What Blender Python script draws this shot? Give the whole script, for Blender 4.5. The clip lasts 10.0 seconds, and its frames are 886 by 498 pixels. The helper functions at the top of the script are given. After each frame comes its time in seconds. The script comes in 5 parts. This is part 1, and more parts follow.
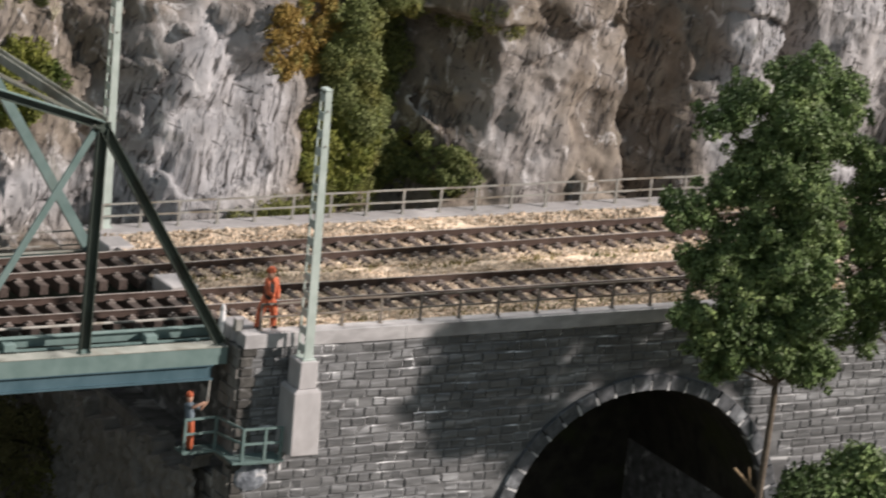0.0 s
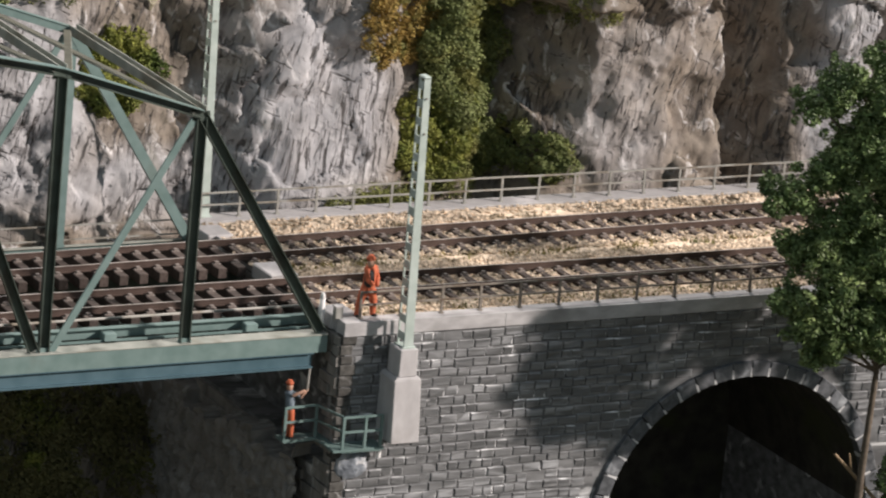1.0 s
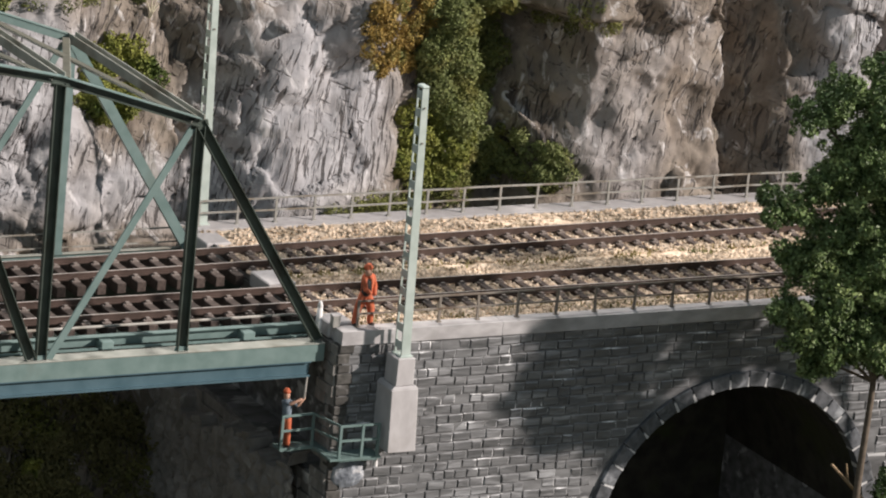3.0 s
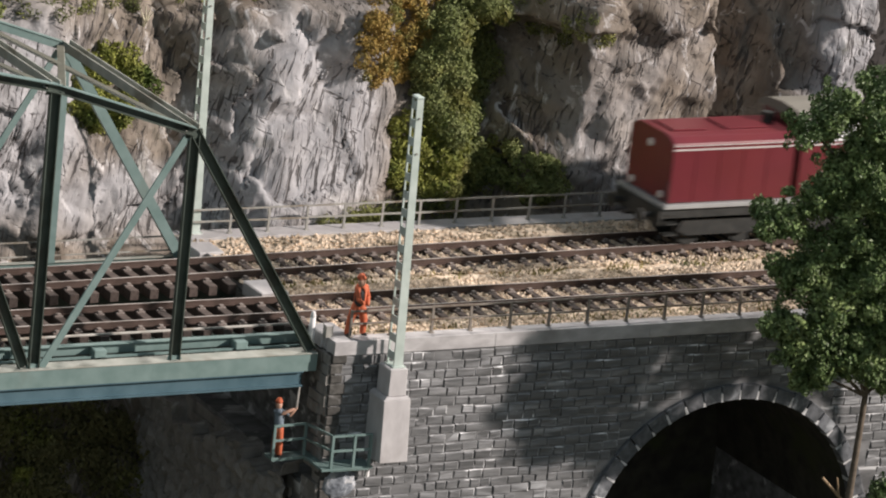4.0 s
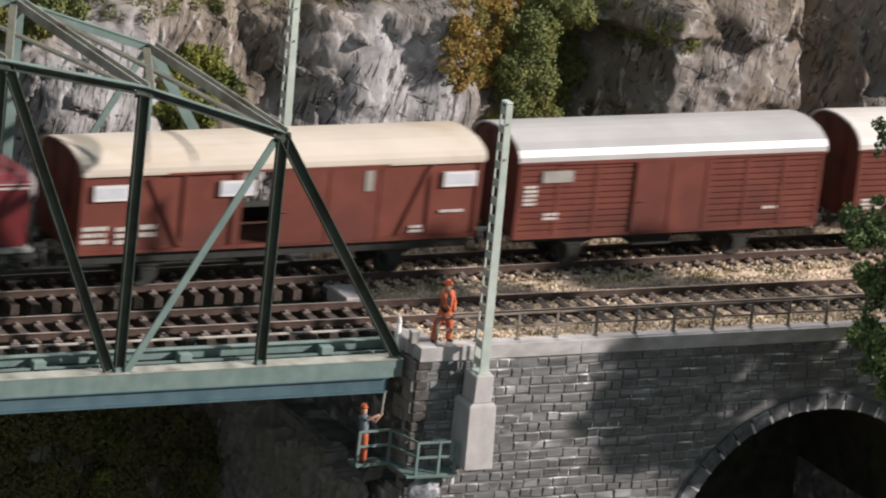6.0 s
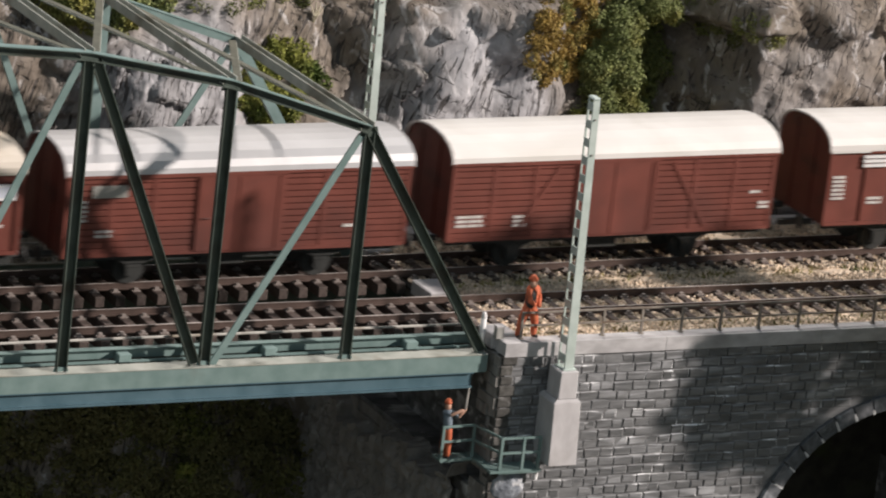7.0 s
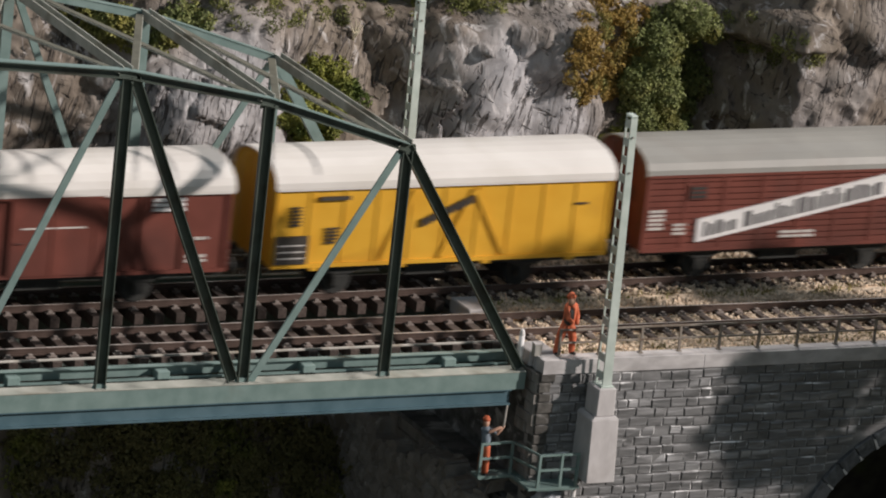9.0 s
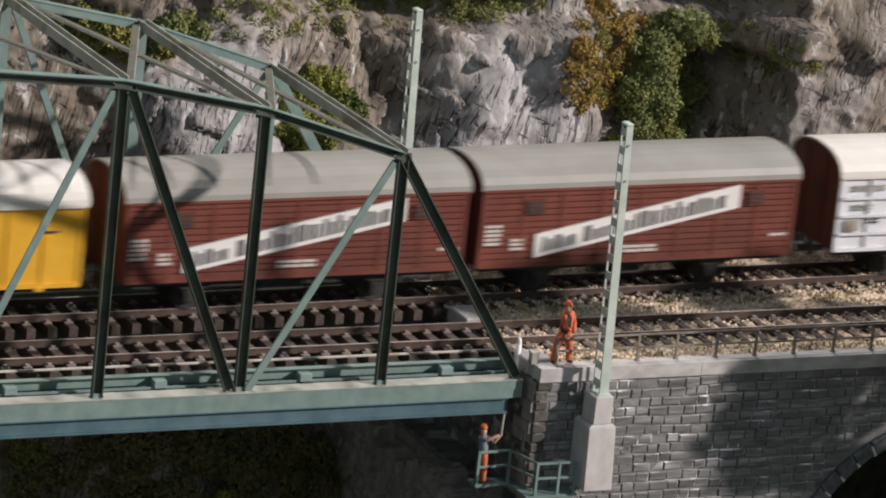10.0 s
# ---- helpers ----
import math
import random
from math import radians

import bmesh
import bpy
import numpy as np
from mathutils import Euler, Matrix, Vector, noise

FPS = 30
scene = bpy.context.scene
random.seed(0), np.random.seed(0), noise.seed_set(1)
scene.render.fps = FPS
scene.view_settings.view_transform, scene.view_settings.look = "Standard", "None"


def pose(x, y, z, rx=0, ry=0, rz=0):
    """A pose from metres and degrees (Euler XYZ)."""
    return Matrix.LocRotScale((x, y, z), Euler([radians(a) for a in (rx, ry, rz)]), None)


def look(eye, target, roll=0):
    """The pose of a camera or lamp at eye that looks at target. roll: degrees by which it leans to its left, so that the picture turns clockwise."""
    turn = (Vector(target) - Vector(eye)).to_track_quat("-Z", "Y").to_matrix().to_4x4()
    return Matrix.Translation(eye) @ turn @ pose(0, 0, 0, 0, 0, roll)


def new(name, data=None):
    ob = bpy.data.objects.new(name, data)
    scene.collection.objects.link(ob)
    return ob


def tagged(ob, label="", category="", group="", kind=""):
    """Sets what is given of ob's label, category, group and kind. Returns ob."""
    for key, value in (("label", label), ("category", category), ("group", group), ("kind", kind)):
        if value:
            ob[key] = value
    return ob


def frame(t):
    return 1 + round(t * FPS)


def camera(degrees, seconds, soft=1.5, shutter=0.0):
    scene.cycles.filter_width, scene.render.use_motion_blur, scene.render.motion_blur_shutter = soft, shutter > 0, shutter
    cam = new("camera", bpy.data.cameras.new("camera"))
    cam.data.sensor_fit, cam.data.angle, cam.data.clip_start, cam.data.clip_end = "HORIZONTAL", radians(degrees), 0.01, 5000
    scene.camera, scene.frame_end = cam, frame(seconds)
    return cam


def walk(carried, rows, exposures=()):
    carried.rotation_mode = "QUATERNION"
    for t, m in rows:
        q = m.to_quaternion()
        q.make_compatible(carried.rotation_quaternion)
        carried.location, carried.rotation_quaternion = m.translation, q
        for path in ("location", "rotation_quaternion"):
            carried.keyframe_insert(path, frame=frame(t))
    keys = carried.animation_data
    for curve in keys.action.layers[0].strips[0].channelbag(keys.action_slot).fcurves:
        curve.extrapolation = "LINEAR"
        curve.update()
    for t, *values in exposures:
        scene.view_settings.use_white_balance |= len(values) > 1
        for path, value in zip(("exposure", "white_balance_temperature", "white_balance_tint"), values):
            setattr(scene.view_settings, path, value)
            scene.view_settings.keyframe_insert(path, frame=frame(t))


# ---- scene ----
MM = 0.001  # plan in millimetres: a layout at 1:87
cam = camera(11.194, 10.0, soft=2.0, shutter=0.5)
walk(cam, [
    (0, look((-0.6509, -1.2761, 0.4399), (0.02613, -0.11428, 0.05029), 6.02)),
    (0.5, look((-0.6525, -1.2757, 0.4410), (0.00713, -0.10596, 0.04514), 5.65)),
    (1, look((-0.6529, -1.2743, 0.4384), (-0.00074, -0.10013, 0.04322), 5.39)),
    (1.5, look((-0.6533, -1.2737, 0.4398), (-0.01524, -0.09143, 0.04592), 5.50)),
    (2, look((-0.6518, -1.2753, 0.4397), (-0.00867, -0.09592, 0.04540), 5.74)),
    (2.5, look((-0.6511, -1.2746, 0.4396), (-0.00549, -0.09709, 0.04386), 5.72)),
    (3, look((-0.6515, -1.2752, 0.4411), (-0.00028, -0.10045, 0.04642), 5.62)),
    (4.5, look((-0.6572, -1.2712, 0.4406), (-0.00086, -0.09765, 0.05057), 6.29)),
    (5, look((-0.6586, -1.2683, 0.4394), (-0.00507, -0.09282, 0.05070), 6.34)),
    (5.5, look((-0.6611, -1.2636, 0.4398), (-0.01028, -0.08725, 0.04915), 6.33)),
    (7, look((-0.6687, -1.2532, 0.4390), (-0.04157, -0.06633, 0.04133), 6.60)),
    (7.5, look((-0.6693, -1.2528, 0.4394), (-0.04912, -0.06273, 0.04046), 6.56)),
    (8, look((-0.6673, -1.2544, 0.4410), (-0.04815, -0.06343, 0.04335), 6.65)),
    (8.5, look((-0.6676, -1.2562, 0.4403), (-0.05277, -0.06199, 0.04556), 6.57)),
    (9, look((-0.6659, -1.2583, 0.4402), (-0.05335, -0.06265, 0.04618), 6.41)),
    (9.5, look((-0.6642, -1.2601, 0.4405), (-0.05399, -0.06288, 0.04761), 6.32)),
    (10, look((-0.6619, -1.2631, 0.4402), (-0.05317, -0.06447, 0.04951), 6.15)),
], exposures=[(0.0, 0.04), (4.6, 0.12), (5.5, 0.07), (7.0, 0.0), (8.0, -0.12), (8.5, -0.22), (9.0, -0.31), (9.5, -0.27), (10.0, -0.12)])

# ---- light: two stage lights of the hall, one from the front and right, one high over the cliff; dim hall light all round ----
world = bpy.data.worlds.new("hall")
scene.world = world
world.use_nodes = True
world.node_tree.nodes["Background"].inputs[0].default_value = (0.76, 0.90, 1.0, 1)
world.node_tree.nodes["Background"].inputs[1].default_value = 0.265
spot = new("stage_light", bpy.data.lights.new("stage_light", "SUN"))
spot.data.energy, spot.data.angle, spot.data.color = 4.65, radians(2.0), (1.0, 0.885, 0.815)
spot.matrix_world = look((2.28, -1.71, 1.33), (0, 0, 0))
over = new("overhead_light", bpy.data.lights.new("overhead_light", "SUN"))
over.data.energy, over.data.angle, over.data.color = 1.95, radians(3.0), (1.0, 0.905, 0.84)
over.matrix_world = look((0.25, 0.95, 1.85), (0, 0, 0))


# ---- materials ----
def material(name, base, rough=0.7, metal=0.0, tint=None, grain=0.15, size=4.0, stains=None, stain_size=30.0,
             stain_at=(0.5, 0.65), bump=0.2, stretch=(1, 1, 1), per_piece=0.0, spec=0.4, placed=False):
    """Grain between base and tint, blotches of stains over it, fine relief. Sizes in millimetres; placed: runs on from piece to piece."""
    m = bpy.data.materials.new(name)
    m.use_nodes = True
    n, ln = m.node_tree.nodes, m.node_tree.links
    b = n["Principled BSDF"]
    b.inputs["Roughness"].default_value, b.inputs["Metallic"].default_value = rough, metal
    b.inputs["Specular IOR Level"].default_value = spec
    co = n.new("ShaderNodeTexCoord")
    mp = n.new("ShaderNodeMapping")
    mp.inputs["Scale"].default_value = [1000 * s for s in stretch]
    ln.new(n.new("ShaderNodeNewGeometry").outputs["Position"] if placed else co.outputs["Object"], mp.inputs[0])

    def tex(mm, detail, warp=0.0):
        t = n.new("ShaderNodeTexNoise")
        t.inputs["Scale"].default_value, t.inputs["Detail"].default_value = 1.0 / mm, detail
        t.inputs["Distortion"].default_value = warp
        ln.new(mp.outputs[0], t.inputs["Vector"])
        return t.outputs["Fac"]

    def ramp(src, a, c):
        r = n.new("ShaderNodeMapRange")
        r.inputs["From Min"].default_value, r.inputs["From Max"].default_value = a, c
        ln.new(src, r.inputs["Value"])
        return r.outputs[0]

    def mix(fac, a, c):
        x = n.new("ShaderNodeMix")
        x.data_type = "RGBA"
        for sock, v in ((x.inputs[0], fac), (x.inputs[6], a), (x.inputs[7], c)):
            if isinstance(v, (tuple, float, int)):
                sock.default_value = (*v, 1) if isinstance(v, tuple) else v
            else:
                ln.new(v, sock)
        return x.outputs[2]

    g = tex(size, 6)
    tint = tint or tuple(min(1, c * (1 + grain)) for c in base)
    col = mix(ramp(g, 0.35, 0.65), base, tint)
    if stains:
        col = mix(ramp(tex(stain_size, 8, 0.6), *stain_at), col, stains)
    if per_piece:
        o = n.new("ShaderNodeObjectInfo")
        isl = n.new("ShaderNodeNewGeometry")
        add = n.new("ShaderNodeMath")
        add.operation = "ADD"
        ln.new(o.outputs["Random"], add.inputs[0])
        ln.new(isl.outputs["Random Per Island"], add.inputs[1])
        fr = n.new("ShaderNodeMath")
        fr.operation = "FRACT"
        ln.new(add.outputs[0], fr.inputs[0])
        hsv = n.new("ShaderNodeHueSaturation")
        r = n.new("ShaderNodeMapRange")
        r.inputs["To Min"].default_value, r.inputs["To Max"].default_value = 1 - per_piece, 1 + per_piece
        ln.new(fr.outputs[0], r.inputs["Value"])
        ln.new(r.outputs[0], hsv.inputs["Value"])
        ln.new(col, hsv.inputs["Color"])
        col = hsv.outputs[0]
    ln.new(col, b.inputs["Base Color"])
    if bump:
        bp = n.new("ShaderNodeBump")
        bp.inputs["Strength"].default_value, bp.inputs["Distance"].default_value = bump, size * 0.3 * MM
        ln.new(g, bp.inputs["Height"])
        ln.new(bp.outputs[0], b.inputs["Normal"])
    return m


GREEN_STEEL = material("green_steel", (0.155, 0.232, 0.222), 0.45, tint=(0.205, 0.288, 0.278), size=6, stains=(0.16, 0.20, 0.18), stain_at=(0.6, 0.75), bump=0.05)
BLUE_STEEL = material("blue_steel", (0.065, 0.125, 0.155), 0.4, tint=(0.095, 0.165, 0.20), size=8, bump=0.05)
MAST_GREEN = material("mast_green", (0.46, 0.54, 0.50), 0.45, tint=(0.56, 0.64, 0.60), size=5, bump=0.05)
CONCRETE = material("concrete", (0.49, 0.475, 0.48), 0.8, tint=(0.57, 0.555, 0.56), size=4.0, stains=(0.37, 0.35, 0.34), stain_size=14, stain_at=(0.58, 0.8), stretch=(1, 1, 0.5), bump=0.12)
CAPSTONE = material("capstone", (0.41, 0.40, 0.405), 0.85, tint=(0.54, 0.53, 0.535), size=3, stains=(0.27, 0.262, 0.255), stain_size=16, stain_at=(0.55, 0.75), stretch=(0.5, 1, 1))
STONE = material("wall_stone", (0.115, 0.119, 0.122), 0.5, tint=(0.195, 0.20, 0.205), size=5, stains=(0.39, 0.40, 0.415), stain_size=8, stain_at=(0.50, 0.70), stretch=(0.3, 1, 1.6), per_piece=0.16, bump=0.7, placed=True)
# edge colours of the wall stones: one painted as lit, one as shaded
LIT_EDGE = material("lit_stone_edge", (0.14, 0.145, 0.15), 0.7, tint=(0.32, 0.325, 0.335), size=4, stains=(0.86, 0.87, 0.89), stain_size=6, stain_at=(0.55, 0.66), stretch=(0.45, 1, 1.0), bump=0.3, placed=True)
SHADED_EDGE = material("shaded_stone_edge", (0.07, 0.071, 0.073), 0.8, tint=(0.16, 0.162, 0.165), size=5, stains=(0.30, 0.31, 0.32), stain_size=7, stain_at=(0.52, 0.66), stretch=(0.5, 1, 1.0), bump=0.3, placed=True)
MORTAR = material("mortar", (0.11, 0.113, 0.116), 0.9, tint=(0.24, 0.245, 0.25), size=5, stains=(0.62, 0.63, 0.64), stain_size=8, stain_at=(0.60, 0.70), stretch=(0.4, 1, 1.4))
# near-black brown: the darkness inside the arch is put into this colour
ARCH_SHADE = material("arch_shade", (0.028, 0.026, 0.022), 0.9, tint=(0.06, 0.055, 0.045), size=6, stains=(0.05, 0.055, 0.025), stain_size=25, bump=0.4)
VOUSSOIR = material("voussoir_stone", (0.075, 0.082, 0.09), 0.65, tint=(0.15, 0.16, 0.175), size=3, stains=(0.36, 0.38, 0.40), stain_size=7, stain_at=(0.58, 0.75), per_piece=0.25, bump=0.5, placed=True)
LIME = material("lime_joint", (0.55, 0.56, 0.57), 0.9, tint=(0.68, 0.68, 0.68), size=2)
RAIL = material("rail_steel", (0.085, 0.060, 0.050), 0.5, metal=0.2, tint=(0.125, 0.088, 0.075), size=5, bump=0.05)
# worn rail top; its glint is painted as a pale, hardly metallic colour
RAILHEAD = material("rail_head", (0.56, 0.52, 0.49), 0.28, metal=0.3, tint=(0.84, 0.80, 0.77), size=9, bump=0.02)
SLEEPER = material("sleeper", (0.052, 0.039, 0.034), 0.7, tint=(0.092, 0.070, 0.061), size=1.5, per_piece=0.3)
FASTENER = material("fastener", (0.18, 0.15, 0.135), 0.5, tint=(0.29, 0.255, 0.235), size=1.0)
BALLAST = material("ballast", (0.52, 0.42, 0.318), 0.9, tint=(0.80, 0.67, 0.53), size=2.2, stains=(0.20, 0.16, 0.10), stain_size=10, stain_at=(0.55, 0.7), bump=0.6, per_piece=0.3)
SOIL = material("soil", (0.05, 0.045, 0.03), 0.95, tint=(0.10, 0.08, 0.05), size=6, stains=(0.04, 0.06, 0.02), stain_size=30, bump=0.8)
LEAF = material("leaf", (0.098, 0.15, 0.055), 0.5, tint=(0.175, 0.25, 0.09), size=5, stains=(0.31, 0.39, 0.155), stain_size=14, stain_at=(0.55, 0.72), per_piece=0.4, bump=0)
BARK = material("bark", (0.10, 0.08, 0.06), 0.9, tint=(0.16, 0.13, 0.10), size=2)
FENCE_GREY = material("fence_grey", (0.30, 0.30, 0.28), 0.55, tint=(0.40, 0.39, 0.36), size=4, stains=(0.20, 0.17, 0.13), stain_size=12, bump=0.05)
# pale steel: the light on flanges and edges is put into the colour
LIT_STEEL = material("lit_steel", (0.30, 0.32, 0.285), 0.7, tint=(0.42, 0.43, 0.39), size=7, stains=(0.20, 0.19, 0.15), stain_size=18, stain_at=(0.52, 0.7), bump=0.05)
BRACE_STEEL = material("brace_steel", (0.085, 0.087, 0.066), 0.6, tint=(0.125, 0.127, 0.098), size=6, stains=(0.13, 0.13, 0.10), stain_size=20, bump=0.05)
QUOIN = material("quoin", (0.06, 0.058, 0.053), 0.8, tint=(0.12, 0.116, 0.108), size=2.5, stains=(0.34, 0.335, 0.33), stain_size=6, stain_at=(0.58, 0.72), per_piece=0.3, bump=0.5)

ORANGE = material("orange_cloth", (0.50, 0.115, 0.05), 0.7, tint=(0.60, 0.165, 0.08), size=2)
NAVY = material("navy_cloth", (0.15, 0.19, 0.23), 0.7, tint=(0.22, 0.27, 0.32), size=2)
BOOT = material("dark_boot", (0.03, 0.03, 0.03), 0.6)
SKIN = material("painted_tan", (0.55, 0.33, 0.24), 0.6)
FADED = material("faded_white_print", (0.40, 0.31, 0.31), 0.6, tint=(0.47, 0.38, 0.375), size=2, stains=(0.25, 0.14, 0.145), stain_size=4, stain_at=(0.55, 0.7), bump=0)
STRIPE = material("greyed_stripe", (0.50, 0.46, 0.45), 0.5, tint=(0.58, 0.54, 0.53), size=8, bump=0)
LOCO_RED = material("loco_red", (0.142, 0.022, 0.031), 0.32, tint=(0.178, 0.028, 0.038), size=20, stains=(0.15, 0.025, 0.025), stain_size=40, stain_at=(0.5, 0.8), bump=0.02, spec=0.5)
CAB_GREY = material("cab_grey", (0.19, 0.18, 0.155), 0.6, tint=(0.235, 0.225, 0.195), size=12, bump=0.02)
FRAME_GREY = material("frame_grey", (0.35, 0.36, 0.36), 0.5, tint=(0.42, 0.43, 0.43), size=8, bump=0.02)
BLACK = material("chassis_black", (0.024, 0.026, 0.025), 0.6, tint=(0.042, 0.044, 0.042), size=4)
WHITE = material("white_paint", (0.74, 0.74, 0.75), 0.5, tint=(0.82, 0.82, 0.82), size=5, bump=0.02)
PALE_PANE = material("milky_pane", (0.60, 0.64, 0.72), 0.25, tint=(0.68, 0.72, 0.80), size=4, bump=0)
DARK_GLASS = material("dark_glass", (0.03, 0.035, 0.04), 0.08, spec=0.6, bump=0)
BROWN_BODY = material("brown_body", (0.15, 0.042, 0.030), 0.55, tint=(0.19, 0.055, 0.04), size=10, stains=(0.10, 0.035, 0.028), stain_size=30, stain_at=(0.5, 0.75), bump=0.05)
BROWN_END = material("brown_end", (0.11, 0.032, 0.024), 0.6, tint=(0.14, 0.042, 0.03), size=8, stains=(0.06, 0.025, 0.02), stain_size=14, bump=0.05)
YELLOW_BODY = material("yellow_body", (0.68, 0.36, 0.025), 0.5, tint=(0.76, 0.43, 0.04), size=12, stains=(0.50, 0.25, 0.02), stain_size=24, stain_at=(0.55, 0.8), bump=0.04)
WHITE_BODY = material("white_body", (0.66, 0.69, 0.76), 0.5, tint=(0.75, 0.77, 0.82), size=12, stains=(0.5, 0.52, 0.56), stain_size=24, stain_at=(0.55, 0.85), bump=0.04)
ROOF_CREAM = material("roof_cream", (0.60, 0.545, 0.47), 0.36, tint=(0.67, 0.61, 0.53), size=20, stains=(0.55, 0.48, 0.38), stain_size=40, bump=0.03)
ROOF_SILVER = material("roof_silver", (0.50, 0.50, 0.51), 0.42, metal=0.3, tint=(0.58, 0.58, 0.59), size=20, bump=0.03)
ROOF_WHITE = material("roof_white", (0.70, 0.68, 0.655), 0.36, tint=(0.77, 0.755, 0.73), size=20, stains=(0.66, 0.64, 0.60), stain_size=50, bump=0.03)
ROOF_GREY = material("roof_grey", (0.28, 0.28, 0.265), 0.36, tint=(0.33, 0.33, 0.31), size=20, stains=(0.28, 0.27, 0.25), stain_size=40, bump=0.03)
MARKING = material("marking_white", (0.62, 0.60, 0.57), 0.6, tint=(0.70, 0.68, 0.66), size=3, bump=0)
DARK_MARK = material("marking_dark", (0.05, 0.045, 0.04), 0.6, bump=0)
SHRUB = material("shrub_leaf", (0.145, 0.18, 0.058), 0.65, tint=(0.235, 0.265, 0.10), size=6, stains=(0.22, 0.205, 0.05), stain_size=22, per_piece=0.35, bump=0)
SHRUB_YELLOW = material("yellow_green_leaf", (0.19, 0.215, 0.04), 0.65, tint=(0.28, 0.29, 0.065), size=6, stains=(0.08, 0.12, 0.02), stain_size=16, per_piece=0.35, bump=0)
SHRUB_AUTUMN = material("autumn_leaf", (0.30, 0.20, 0.05), 0.65, tint=(0.40, 0.285, 0.08), size=6, stains=(0.19, 0.205, 0.06), stain_size=14, per_piece=0.35, bump=0)
MOSS = material("moss", (0.21, 0.23, 0.07), 0.9, tint=(0.31, 0.32, 0.115), size=5, stains=(0.12, 0.14, 0.05), stain_size=16, per_piece=0.35, bump=0)
DRYGRASS = material("dry_grass", (0.26, 0.22, 0.09), 0.9, tint=(0.36, 0.31, 0.14), size=5, stains=(0.13, 0.16, 0.05), stain_size=12, per_piece=0.3, bump=0)
TWIG = material("pale_twig", (0.38, 0.27, 0.16), 0.8, tint=(0.46, 0.34, 0.22), size=3)
DRY_STALK = material("dry_stalk", (0.50, 0.46, 0.34), 0.8, tint=(0.62, 0.57, 0.44), size=2)
# the bridge's green steel with shade mixed into the colour
SHADED_STEEL = material("shaded_green_steel", (0.060, 0.080, 0.068), 0.5, tint=(0.085, 0.108, 0.092), size=6, stains=(0.05, 0.055, 0.045), stain_size=14, bump=0.05)
ROUGH_STONE = material("rough_stone", (0.23, 0.22, 0.205), 0.9, tint=(0.32, 0.307, 0.29), size=4, stains=(0.72, 0.71, 0.69), stain_size=9, stain_at=(0.60, 0.72), stretch=(1, 1, 0.55), bump=0.8)
PATCH = material("lime_washed_rock", (0.16, 0.18, 0.21), 0.8, tint=(0.30, 0.33, 0.37), size=3, stains=(0.62, 0.63, 0.65), stain_size=6, stain_at=(0.5, 0.6), bump=0.6)
UNDER = material("undergrowth_leaf", (0.15, 0.14, 0.06), 0.9, tint=(0.20, 0.185, 0.08), size=9, stains=(0.19, 0.21, 0.05), stain_size=25, per_piece=0.15, bump=0)
FENCE_BROWN = material("fence_brown", (0.20, 0.175, 0.15), 0.6, tint=(0.28, 0.25, 0.215), size=3, stains=(0.14, 0.10, 0.07), stain_size=10, bump=0.05)
INK = material("banner_ink", (0.10, 0.10, 0.105), 0.6, tint=(0.16, 0.16, 0.165), size=2, bump=0)


# ---- mesh tools, in millimetres ----
def box(bm, x0, x1, y0, y1, z0, z1, m=None):
    v = [Vector((x, y, z)) for z in (z0, z1) for y in (y0, y1) for x in (x0, x1)]
    vs = [bm.verts.new(((m @ p) if m else p) * MM) for p in v]
    for f in ((0, 2, 3, 1), (4, 5, 7, 6), (0, 1, 5, 4), (2, 6, 7, 3), (0, 4, 6, 2), (1, 3, 7, 5)):
        bm.faces.new([vs[i] for i in f])
    return vs


def beam(bm, p, q, w, h, up=(0, 0, 1)):
    """A bar from p to q, w across and h along up."""
    p, q = Vector(p), Vector(q)
    d = (q - p)
    n = d.normalized()
    side = n.cross(Vector(up)).normalized()
    top = side.cross(n)
    m = Matrix((side, n, top)).transposed().to_4x4()
    m.translation = p
    box(bm, -w / 2, w / 2, 0, d.length, -h / 2, h / 2, m)


def tube(bm, p, q, r0, r1=None, seg=10, caps=True):
    p, q = Vector(p), Vector(q)
    r1 = r0 if r1 is None else r1
    d = (q - p).normalized()
    a = d.orthogonal().normalized()
    b = d.cross(a)
    rings = []
    for c, r in ((p, r0), (q, r1)):
        rings.append([bm.verts.new((c + (a * math.cos(t) + b * math.sin(t)) * r) * MM) for t in [2 * math.pi * i / seg for i in range(seg)]])
    for i in range(seg):
        j = (i + 1) % seg
        bm.faces.new((rings[0][i], rings[0][j], rings[1][j], rings[1][i]))
    if caps:
        bm.faces.new(rings[0][::-1])
        bm.faces.new(rings[1])


def extrude(bm, outline, y0, y1, axis="y", at=0):
    """A prism: outline of (u, v) pairs, drawn along an axis."""
    def place(u, v, w):
        return Vector({"y": (u, w, v), "x": (w, u, v), "z": (u, v, w)}[axis]) * MM
    a = [bm.verts.new(place(u, v, y0)) for u, v in outline]
    b = [bm.verts.new(place(u, v, y1)) for u, v in outline]
    n = len(a)
    for i in range(n):
        j = (i + 1) % n
        bm.faces.new((a[i], a[j], b[j], b[i]))
    bm.faces.new(a[::-1])
    bm.faces.new(b)


